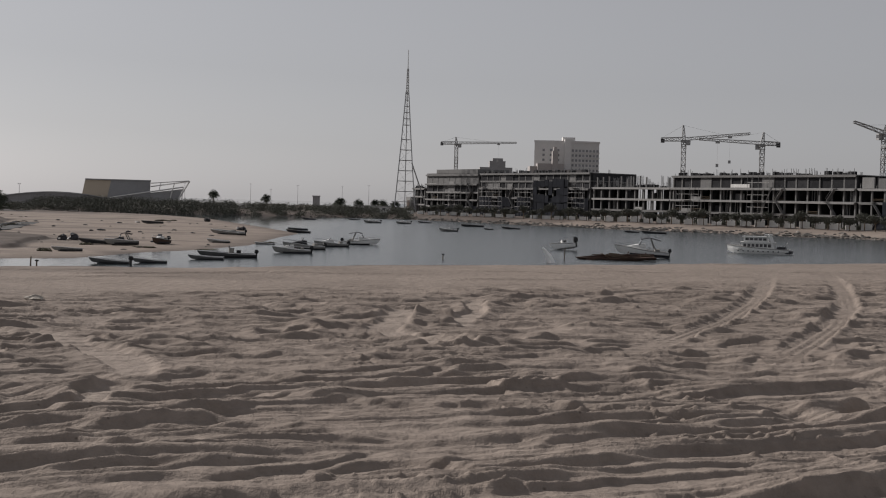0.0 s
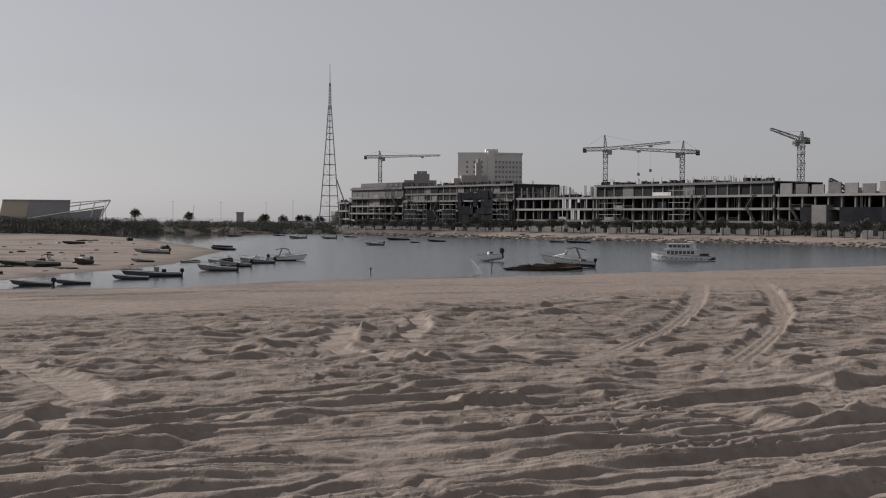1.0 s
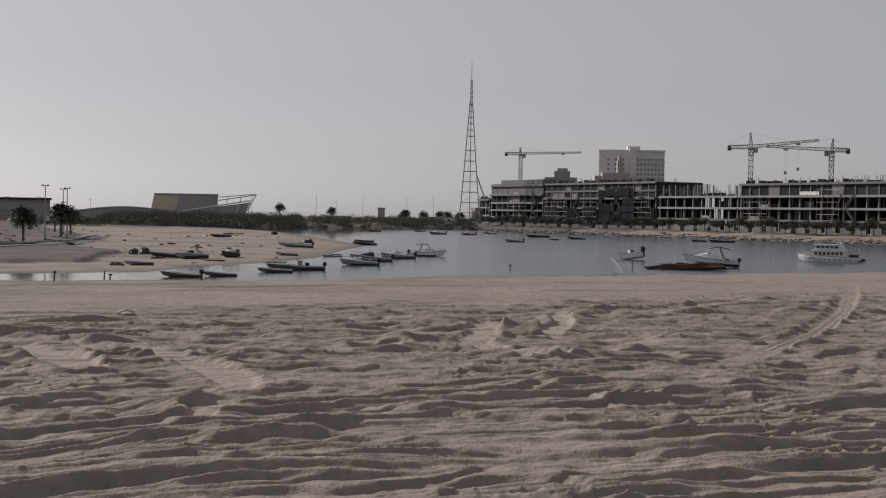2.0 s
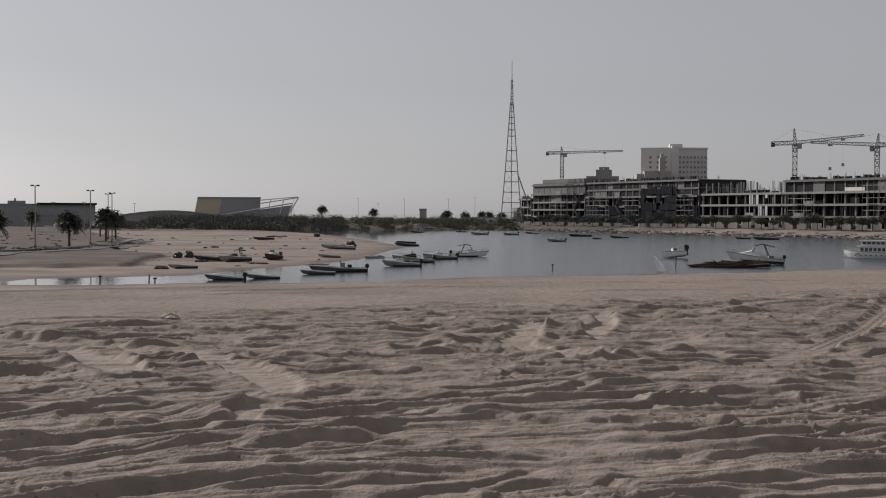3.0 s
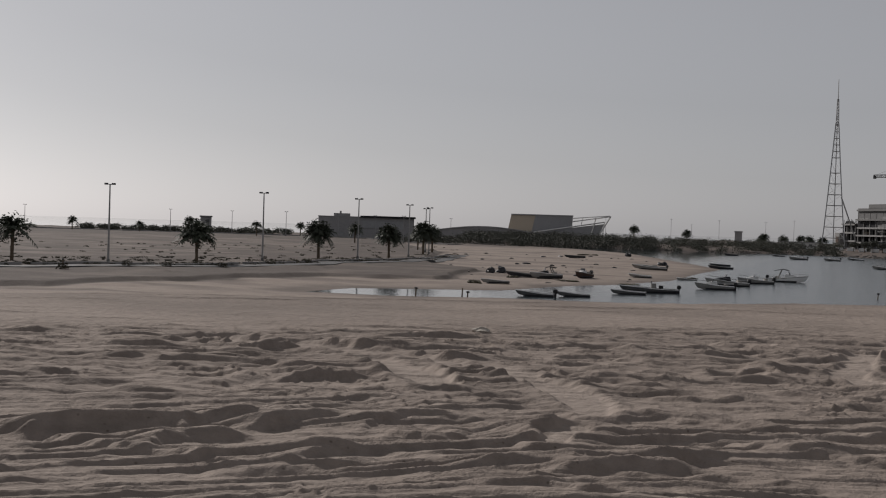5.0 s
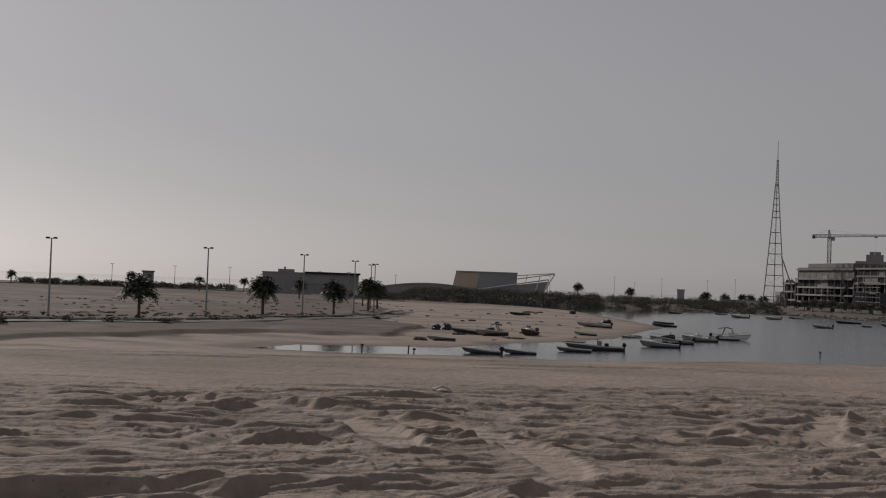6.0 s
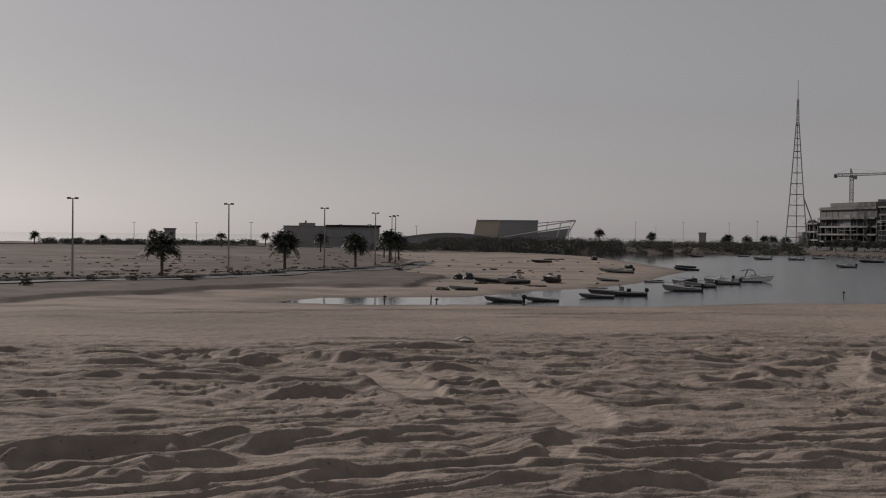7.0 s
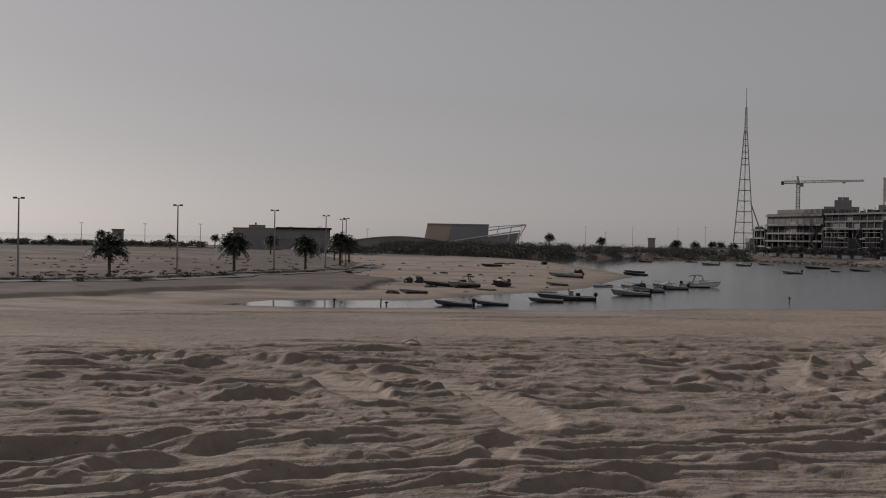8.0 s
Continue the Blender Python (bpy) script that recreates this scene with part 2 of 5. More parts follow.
# shoreline of the lagoon, in order
LAGOON = np.array([(-52.2, 119.5), (-51.2, 130.4), (-45.0, 134.8), (-36.5, 140.0), (-32.5, 159.0), (-28.0, 168.4), (-23.5, 190.0), (-23.3, 230.0), (-22.0, 262.0), (-34.5, 309.3), (-65.5, 418.6),
                   (-94.3, 477.2), (-128.8, 492.2), (-120.7, 501.4), (-93.1, 517.5), (-51.7, 524.4), (-2.3, 519.8), (27.6, 468.0), (54.0, 427.8), (77.0, 396.7), (100.0, 380.6),
                   (111.5, 356.5), (128.8, 345.0), (140.3, 301.3), (184.0, 270.2), (264.5, 270.2), (264.5, 228.8), (115.0, 150.0), (40.0, 150.0), (14.8, 149.0), (-4.5, 140.0), (-14.0, 129.0), (-23.0, 125.5), (-32.0, 125.0), (-42.0, 119.6)], float)
# the raised plain behind the spit, with its road
PLAIN = np.array([(-460.0, 23.0), (-128.3, 70.6), (-72.0, 104.0), (-70.0, 118.0), (-66.5, 135.0), (-61.5, 148.0), (-48.0, 152.0), (-52.0, 185.0), (-73.6, 221.9), (-94.3, 301.3), (-172.5, 483.0), (-264.5, 736.0), (-1035.0, 1035.0), (-1035.0, 115.0)], float)


def value_noise(x, y, seed):
    xi, yi = np.floor(x).astype(np.int64), np.floor(y).astype(np.int64)
    fx, fy = x - xi, y - yi
    fx, fy = fx * fx * (3 - 2 * fx), fy * fy * (3 - 2 * fy)

    def grid(i, j):
        h = (i * 374761393 + j * 668265263 + seed * 1442695041) & 0xFFFFFFFF
        h = ((h ^ (h >> 13)) * 1274126177) & 0xFFFFFFFF
        return ((h ^ (h >> 16)) & 0xFFFF) / 65535.0
    a, b2, c, d = grid(xi, yi), grid(xi + 1, yi), grid(xi, yi + 1), grid(xi + 1, yi + 1)
    return (a * (1 - fx) + b2 * fx) * (1 - fy) + (c * (1 - fx) + d * fx) * fy


def signed(poly, x, y):
    """Distance to a closed outline, positive inside."""
    best = np.full(x.shape, 1e9)
    inside = np.zeros(x.shape, bool)
    for (ax, ay), (bx, by) in zip(poly, np.roll(poly, -1, 0)):
        t = np.clip(((x - ax) * (bx - ax) + (y - ay) * (by - ay)) / ((bx - ax) ** 2 + (by - ay) ** 2), 0, 1)
        best = np.minimum(best, np.hypot(x - ax - t * (bx - ax), y - ay - t * (by - ay)))
        cross = ((ay > y) != (by > y)) & (x < (bx - ax) * (y - ay) / (by - ay + 1e-12) + ax)
        inside ^= cross
    return np.where(inside, best, -best)


def step(a, c, v):
    t = np.clip((v - a) / (c - a), 0, 1)
    return t * t * (3 - 2 * t)


def strip(x, y, pts, half):
    """1 on a winding strip through pts, falling to 0 at its edges; and the signed place across it."""
    best, side = np.full(x.shape, 1e9), np.zeros(x.shape)
    for (ax, ay), (bx, by) in zip(pts[:-1], pts[1:]):
        ln = math.hypot(bx - ax, by - ay)
        t = np.clip(((x - ax) * (bx - ax) + (y - ay) * (by - ay)) / ln ** 2, 0, 1)
        d = np.hypot(x - ax - t * (bx - ax), y - ay - t * (by - ay))
        s = ((x - ax) * (by - ay) - (y - ay) * (bx - ax)) / ln
        side = np.where(d < best, s, side)
        best = np.minimum(best, d)
    return 1 - step(half * 0.75, half * 1.25, best), side


# winding smooth strips pressed into the sand: two wheel tracks and trodden ways
WHEEL_TRACKS = [[(9.6, 33.0), (7.6, 26.4), (6.15, 22.0), (4.75, 18.4), (3.4, 15.6), (2.7, 14.4)],
                [(11.2, 33.0), (9.2, 26.2), (7.55, 21.2), (6.1, 17.7), (4.85, 15.1), (3.95, 13.4)]]
TRODDEN = [([(-8.0, 15.6), (-5.8, 15.1), (-4.9, 14.7), (-3.7, 13.85), (-3.1, 13.1), (-2.75, 12.3), (-2.35, 11.5)], 0.27),
           ([(-2.3, 10.7), (-2.35, 9.7)], 0.16), ([(-5.6, 14.2), (-4.9, 13.5), (-4.2, 12.2)], 0.30),
           ([(-0.1, 18.6), (-0.16, 15.9), (0.14, 14.7), (0.6, 14.2)], 0.26), ([(1.15, 20.6), (0.9, 17.0)], 0.2)]
HOLLOWS = [(-1.45, 15.1, 0.22), (3.6, 9.9, 0.22), (0.0, 12.6, 0.2), (5.2, 13.6, 0.25), (-3.4, 17.2, 0.3), (-6.5, 12.0, 0.3)]
# crests of single ruts and mounds: both ends in plan, bow away from the viewer, height
RUTS_MIDDLE = [(-2.1, 11.1, -1.4, 11.4, 0.06, 0.05), (-1.6, 9.1, -0.3, 10.2, 0.09, 0.06), (-2.1, 8.6, -1.3, 8.9, 0.05, 0.08), (-2.2, 8.1, -1.3, 8.1, -0.06, 0.03),
               (-1.3, 7.9, -0.1, 8.3, 0.09, 0.05), (-2.0, 7.2, -0.9, 7.6, 0.02, 0.06), (-1.1, 7.1, -0.2, 7.9, -0.04, 0.04), (-0.4, 7.5, 0.4, 7.5, 0.15, 0.06),
               (-1.0, 10.7, -0.7, 10.8, 0.15, 0.05), (-0.1, 11.2, 0.6, 12.0, 0, 0.07), (0.5, 11.6, 1.0, 11.9, 0.07, 0.08), (-2.6, 10.0, -2.4, 10.6, 0.15, 0.08)]
RUTS_FAR = [(-2.2, 17.8, -0.1, 18.4, 0.2, 0.05), (-1.4, 15.4, -1.0, 15.4, 0.2, 0.07), (-3.1, 13.7, -2.4, 13.8, 0.13, 0.07), (0.7, 13.8, 1.1, 14.1, 0.2, 0.08),
            (0.0, 17.7, 0.7, 17.9, 0.2, 0.08), (-3.8, 14.5, -3.3, 14.1, 0.13, 0.07), (1.3, 23.0, 2.8, 22.9, 0.2, 0.06), (3.1, 13.9, 3.4, 14.0, 0, 0.06),
            (1.5, 15.0, 1.8, 15.3, 0, 0.08), (3.6, 13.4, 3.9, 13.6, 0, 0.06), (3.8, 15.0, 4.6, 15.1, 0.2, 0.06), (4.9, 13.8, 5.5, 14.2, 0, 0.07)]
RUTS_RIGHT = [(2.3, 10.6, 4.3, 11.5, 0.12, 0.07), (0.7, 9.4, 2.2, 10.3, 0.06, 0.04), (2.3, 9.2, 3.0, 9.6, 0.04, 0.08), (1.0, 8.3, 1.7, 8.8, 0.02, 0.05),
              (1.5, 8.0, 4.0, 9.1, 0.03, 0.07), (0.5, 7.5, 1.5, 7.9, 0.01, 0.04), (2.1, 6.9, 3.3, 7.6, -0.04, 0.09), (4.6, 11.7, 5.5, 12.1, 0.2, 0.09),
              (0.5, 7.0, 1.0, 7.3, 0.05, 0.04), (3.6, 9.5, 4.4, 9.8, 0.08, 0.06), (2.2, 11.2, 2.7, 11.4, 0.15, 0.06), (2.2, 12.1, 2.5, 12.1, 0, 0.05), (3.4, 9.7, 3.8, 10.1, 0.1, 0.09)]
RUTS_LEFT = [(-5.9, 8.2, -5.1, 8.9, 0.06, 0.12), (-5.0, 8.9, -4.75, 9.5, 0.15, 0.09), (-4.6, 9.2, -4.3, 10.1, 0.06, 0.09), (-7.5, 12.9, -6.3, 13.5, 0.25, 0.09),
             (-4.6, 9.7, -4.4, 10.7, 0.15, 0.05), (-3.8, 8.0, -3.6, 8.7, 0.01, 0.07), (-4.9, 8.2, -4.5, 8.8, 0.15, 0.08), (-5.7, 12.2, -5.0, 12.5, 0.25, 0.10),
             (-8.5, 15.4, -7.9, 16.5, 0.2, 0.06), (-7.2, 14.8, -6.2, 15.5, 0.25, 0.06), (-3.9, 9.8, -3.4, 10.6, 0.16, 0.08), (-3.6, 9.5, -3.1, 9.8, -0.15, 0.06), (-4.0, 7.7, -3.4, 8.5, -0.08, 0.07)]


def crest(p, front):
    """A row of crests along p: a short steep face on the viewer's side, a long back slope; 0 between the rows."""
    f = p - np.floor(p)
    return np.where(f < front, np.minimum(f / front, 1) ** 0.85, np.power(np.maximum(1 - (f - front) / (1 - front), 0), 1.25))


def row_mask(p, u, lo, hi, seed):
    """Which stretches of each row of crests stand up: long runs along u that swell and die out."""
    return step(lo, hi, value_noise(u, np.floor(p) * 7.31, seed))


def single_rut(x, y, z, rut):
    """Raise one crest: a steep face towards the viewer, a scooped foot and a long back."""
    ax, ay, cx, cy, bow, h = rut
    ln = math.hypot(cx - ax, cy - ay)
    ux, uy = (cx - ax) / ln, (cy - ay) / ln
    near = np.nonzero((np.abs(x - (ax + cx) / 2) < ln / 2 + 1.3) & (np.abs(y - (ay + cy) / 2) < ln / 2 + 1.5))
    if not near[0].size:
        return
    px, py = x[near], y[near]
    t = ((px - ax) * ux + (py - ay) * uy) / ln
    tc = np.clip(t, -0.25, 1.25)
    d = (px - ax) * -uy + (py - ay) * ux - bow * 4 * tc * (1 - tc)
    d = d + 0.10 * (value_noise(px * 1.9, py * 1.9, 501) - 0.5) + 0.035 * (value_noise(px * 6, py * 6, 502) - 0.5)
    hh = h * (0.95 if ax > -3 else 0.78) * step(-0.22, 0.18, t) * step(-0.22, 0.18, 1 - t) * (0.7 + 0.6 * value_noise(px * 1.3, py * 1.3, 503))
    face = h / 0.95
    up = np.where(d < 0, np.clip(1 + d / face, 0, 1) ** 0.9, np.clip(1 - d / (h * 5 + 0.22), 0, 1) ** 1.3)
    z[near] += hh * up - 0.22 * hh * np.exp(-((d + face * 1.3) / 0.14) ** 2)


def sway(x, y):
    """Plan places shifted a little, so that trodden ways get ragged edges."""
    return (x + 0.30 * (value_noise(x * 0.9, y * 0.7, 57) - 0.5) + 0.16 * (value_noise(x * 3, y * 2, 58) - 0.5),
            y + 0.5 * (value_noise(x * 0.9, y * 0.9, 59) - 0.5))


def sand_relief(x, y, past):
    """Ruts and crests left by vehicles, chopped lumps farther out, then wind-smoothed sand up to the brink."""
    lean = np.where(x > -2.5, 0.40 * x, -1.0 + 0.85 * (x + 2.5))
    lean = np.where(x < -6, -3.975 + 0.6 * (x + 6), lean)
    w = y - lean
    v = y - np.where(x > -3, 0.18 * x, -0.54 + 0.42 * (x + 3))
    r = np.hypot(x, y)
    near = 1 - step(10.8, 13.8, r)
    mid = step(10.2, 13.0, r) * (1 - step(-11, -5.5, past))
    far = step(-11, -5, past)
    p1 = w * 1.9 + 1.5 * value_noise(x * 0.22, w * 0.3, 61) + 0.22 * value_noise(x * 1.1, w * 1.1, 62)
    p2 = w * 4.2 + 1.6 * value_noise(x * 0.33, w * 0.5, 64) + 0.3 * value_noise(x * 1.7, w * 1.5, 65)
    p5 = w * 7.0 + 1.2 * value_noise(x * 0.6, w * 0.8, 67) + 0.3 * value_noise(x * 2.4, w * 2, 68)
    ruts = 0.058 * crest(p1, 0.12) * row_mask(p1, x * 0.55, 0.30, 0.75, 63) + 0.030 * crest(p2, 0.16) * row_mask(p2, x * 0.75, 0.3, 0.8, 66)
    ruts += 0.019 * crest(p5, 0.22) * row_mask(p5, x * 1.2, 0.3, 0.8, 69) + 0.06 * (value_noise(x * 0.7, w * 0.8, 25) - 0.5)
    p6 = (y + 0.15 * x) * 1.2 + 1.2 * value_noise(x * 0.25, y * 0.25, 81) + 0.25 * value_noise(x * 1.2, y * 1.2, 82)
    ruts += 0.042 * crest(p6, 0.09) * row_mask(p6, x * 0.4 + 3, 0.6, 0.82, 83)
    p3 = v * 1.25 + 1.3 * value_noise(x * 0.4, v * 0.4, 71) + 0.5 * value_noise(x * 1.2, v * 1.2, 72)
    p4 = v * 2.7 + 1.4 * value_noise(x * 0.6, v * 0.6, 74) + 0.4 * value_noise(x * 2.0, v * 2.0, 75)
    p7 = v * 4.6 + 1.0 * value_noise(x * 0.8, v * 0.8, 77) + 0.3 * value_noise(x * 3, v * 3, 78)
    lumps = 0.056 * crest(p3, 0.10) * row_mask(p3, x * 1.25, 0.33, 0.72, 73) + 0.048 * crest(p4, 0.16) * row_mask(p4, x * 1.7, 0.38, 0.75, 76)
    lumps += 0.028 * crest(p7, 0.2) * row_mask(p7, x * 1.5, 0.3, 0.7, 79) + 0.085 * (value_noise(x * 0.9, y * 0.7, 33) - 0.5) + 0.04 * (value_noise(x * 2.2, y * 1.5, 34) - 0.5)
    z = ruts * near + lumps * mid * (1 - near)
    for rut in (*RUTS_MIDDLE, *RUTS_FAR, *RUTS_RIGHT, *RUTS_LEFT):
        single_rut(x, y, z, rut)
    small = 0.022 * (value_noise(x * 4.2, y * 4.2, 41) - 0.5) + 0.013 * (value_noise(x * 10, y * 10, 43) - 0.5)
    crumbs = 0.16 * np.maximum(value_noise(x * 15, y * 15, 45) - 0.80, 0) * step(0.45, 0.7, value_noise(x * 0.9, y * 0.9, 46))
    z = z + (small + crumbs) * (1 - 0.8 * far)
    wx, wy = sway(x, y)
    for pts in WHEEL_TRACKS:
        on, side = strip(x, y, pts, 0.20)
        lip, _ = strip(x, y, pts, 0.28)
        fade = step(13.4, 15.0, y)
        on, lip = on * fade, lip * fade
        tread = 0.010 * np.sin(side * 52) * step(0.3, 0.6, value_noise(x * 0.6, y * 0.6, 44)) + 0.005 * np.sin(y * 26)
        wall = (lip - on) * (0.018 * step(0.02, 0.12, -side) + 0.005) * (0.35 + value_noise(x * 2, y * 2, 47))
        z = z * (1 - 0.92 * on) + on * (-0.018 + tread) + wall
    for pts, half in TRODDEN:
        on, side = strip(wx, wy, pts, half * 0.85)
        lip, _ = strip(wx, wy, pts, half * 0.85 + 0.16)
        z = z * (1 - 0.7 * on) + on * (-0.02 + 0.03 * value_noise(x * 1.5, y * 1.5, 48)) + (lip - on) * 0.04 * value_noise(x * 2, y * 2, 49)
    for hx, hy, hr in HOLLOWS:
        d = np.hypot(x - hx, (y - hy) * 1.2) / hr
        z = z - 0.09 * np.exp(-d * d) + 0.035 * np.exp(-(d - 1.6) ** 2 * 4)
    # a ribbed block of sand pushed up by a tyre
    d, across = (x - 1.15) * 0.9 + (y - 10.85) * 0.3, -(x - 1.15) * 0.3 + (y - 10.85) * 0.9
    block = (1 - step(0.26, 0.32, np.abs(d))) * (1 - step(0.14, 0.40, np.abs(across)))
    z = z + block * (0.06 + 0.012 * np.sin(d * 58)) * step(-0.36, 0.1, across)
    streak = crest(v * 0.8 + 1.2 * value_noise(x * 0.12, v * 0.3, 55), 0.1) * row_mask(v * 0.8 + 1.2 * value_noise(x * 0.12, v * 0.3, 55), x * 0.35, 0.5, 0.8, 56)
    faint = 0.04 * (value_noise(x / 2.5, y / 1.2, 51) - 0.5) + 0.03 * streak + 0.02 * (value_noise(x * 2, y * 3, 54) - 0.5)
    return (z * (1 - 0.9 * far) + faint * far) * step(3.0, 5.5, r)


def ground_height(x, y):
    past = (y - 33.2 - 0.585 * x) / 1.158          # metres past the brink of the sand bank
    r = np.hypot(x, y)
    left = np.degrees(np.arctan2(-x, y))
    # the sand bank on which the viewer stands
    q = np.maximum(past + 1.5, 0)
    bank = -0.17 * (np.sqrt(q * q + 1.0) - 1.0)
    # low ground round the water
    wet = signed(LAGOON, x, y)
    off = np.maximum(-wet, 0)
    low = WATER_Z + 0.03 + np.minimum(off * 0.02, 0.35) + 0.30 * (value_noise(x / 9, y / 9, 3) - 0.5) * step(2, 12, off) + 0.14 * (value_noise(x / 2.6, y / 2.6, 4) - 0.5) * step(1, 5, off)
    low = np.where(wet > 0, WATER_Z - np.minimum(wet * 0.12, 3.0), low)
    plain = signed(PLAIN, x, y)
    low = low + 0.30 * step(0, 28, plain) + 0.42 * step(-0.2, 0.8, plain + 1.6 * (value_noise(x / 5, y / 5, 6) - 0.5)) + 0.12 * (value_noise(x / 6, y / 6, 5) - 0.5) * step(0, 10, plain)
    # far shore: a steep stony bank, then level land
    line = np.interp(left, [-60, -26, -20, -14, -8, -3, 0, 6, 14, 16, 17, 90], [334, 316, 368, 391, 428, 471, 512, 520, 506, 512, 598, 690])
    far = r - line
    low = low + 1.78 * step(0, 34, far) * (1 - step(15.5, 18, left))
    # the land ends at the open sea
    sea = step(710, 800, r) * step(14, 18, left) + step(1150, 1380, r)
    low = np.where(r > 500, low - 5 * np.clip(sea, 0, 1), low)
    z = np.maximum(bank, low)
    dry = bank > low - 0.02
    if dry.any():
        z[dry] += sand_relief(x[dry], y[dry], past[dry])
    return z


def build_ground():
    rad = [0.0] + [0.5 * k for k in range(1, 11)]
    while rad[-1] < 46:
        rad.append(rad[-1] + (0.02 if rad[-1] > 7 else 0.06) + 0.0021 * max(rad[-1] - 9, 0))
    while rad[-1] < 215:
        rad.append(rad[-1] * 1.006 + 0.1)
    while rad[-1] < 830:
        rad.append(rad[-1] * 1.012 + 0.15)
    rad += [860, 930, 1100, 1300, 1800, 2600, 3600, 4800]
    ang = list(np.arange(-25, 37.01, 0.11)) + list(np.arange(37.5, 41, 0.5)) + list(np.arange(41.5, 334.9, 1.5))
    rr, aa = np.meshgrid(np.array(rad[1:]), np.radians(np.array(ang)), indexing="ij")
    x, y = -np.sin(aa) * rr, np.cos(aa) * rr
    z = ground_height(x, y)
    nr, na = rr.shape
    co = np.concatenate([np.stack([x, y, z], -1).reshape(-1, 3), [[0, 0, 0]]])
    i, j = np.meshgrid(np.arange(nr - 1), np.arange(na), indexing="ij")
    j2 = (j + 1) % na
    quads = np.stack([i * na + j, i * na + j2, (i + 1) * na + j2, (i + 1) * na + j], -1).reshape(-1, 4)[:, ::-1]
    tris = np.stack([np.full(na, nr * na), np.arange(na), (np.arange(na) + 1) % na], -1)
    me = bpy.data.meshes.new("ground")
    me.vertices.add(len(co))
    me.vertices.foreach_set("co", co.astype(np.float32).ravel())
    loops = np.concatenate([quads.ravel(), tris[:, ::-1].ravel()])
    me.loops.add(len(loops))
    me.loops.foreach_set("vertex_index", loops.astype(np.int32))
    me.polygons.add(len(quads) + len(tris))
    starts = np.concatenate([np.arange(len(quads)) * 4, len(quads) * 4 + np.arange(len(tris)) * 3])
    me.polygons.foreach_set("loop_start", starts.astype(np.int32))
    me.update(calc_edges=True)
    me.validate()
    me.shade_smooth()
    fx, fy = co[:, 0], co[:, 1]
    wet = signed(LAGOON, fx, fy)
    bank_end = (fy - 33.2 - 0.585 * fx) / 1.158
    edge = signed(PLAIN, fx, fy) + 1.6 * (value_noise(fx / 5, fy / 5, 6) - 0.5)
    # the last band paints the scarp's shadow line into the colour
    loam_and_shade = 0.72 * step(-0.8, 1.0, edge) + 0.3 * step(-0.5, 1.0, edge) * (1 - step(22, 42, edge)) + 0.65 * step(-6.5, -0.5, wet + 4 * (value_noise(fx / 6, fy / 6, 97) - 0.5)) + 1.0 * step(-1.6, -0.4, edge) * (1 - step(0.8, 1.8, edge))
    loam_and_shade += 0.5 * step(0.45, 0.75, value_noise(fx / 14, fy / 5, 93)) * step(2, 12, -wet) + 0.9 * step(430, 500, np.hypot(fx, fy))
    loam_and_shade = np.clip(loam_and_shade, 0, 1.2) * (0.6 + 0.8 * value_noise(fx / 7, fy / 7, 91)) * step(10, 20, bank_end)
    # noisy darker tone over the left part of the bank's crest
    loam_and_shade += 0.34 * step(0.3, 0.75, value_noise(fx / 3.5, fy / 1.6, 96)) * step(-12, -4, bank_end) * (1 - step(8, 16, bank_end)) * (1 - step(-8, 6, fx))
    layer = me.attributes.new("soil_and_shade", "FLOAT", "POINT")
    layer.data.foreach_set("value", np.clip(loam_and_shade, 0, 1).astype(np.float32))
    # mask of the paler trodden ways
    loose = np.zeros(len(co))
    close = np.nonzero(np.hypot(fx, fy) < 30)[0]
    qx, qy = sway(fx[close], fy[close])
    for pts, half in TRODDEN:
        loose[close] = np.maximum(loose[close], strip(qx, qy, pts, half * 0.95)[0])
    layer = me.attributes.new("pale_ways", "FLOAT", "POINT")
    layer.data.foreach_set("value", (0.42 * loose * (0.5 + 0.6 * value_noise(fx * 1.5, fy * 1.5, 95))).astype(np.float32))
    me.materials.append(SAND)
    return tagged(new("ground", me), "pale grey-brown beach sand churned by tyres", "ground", kind="structure")


def height_at(x, y):
    return float(ground_height(np.array([x], float), np.array([y], float))[0])


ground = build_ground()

ring = [(4900 * math.cos(2 * math.pi * k / 64), 4900 * math.sin(2 * math.pi * k / 64), WATER_Z) for k in range(64)]
water = tagged(new("water", mesh_of("water", ring, [tuple(range(64))], WATER)), "calm grey lagoon water under a hazy sky", "water", kind="structure")


# ---------------------------------------------------------------- construction site across the water
FRONT = pose(9.8, 621, -3.4, 0, 0, math.degrees(math.atan2(354 - 621, 166 - 9.8)))   # x runs along the front, y to the back
COLUMN = Shape().box(-0.27, 0.27, -0.3, 0.3, 0, 1).mesh("column", CONCRETE)
COLUMN_PALE = Shape().box(-0.3, 0.3, -0.3, 0.3, 0, 1).mesh("column", CONCRETE_PALE)
REBAR = Shape()
for dx, dy, hh in ((-0.22, -0.2, 1.0), (0.22, -0.15, 0.92), (0.2, 0.22, 0.97), (-0.2, 0.2, 0.85), (0.0, 0.0, 0.9)):
    REBAR.beam((dx, dy, 0), (dx * 1.15, dy * 1.1, hh), 0.16)
REBAR = REBAR.mesh("starter_bars", CRANE_STEEL)


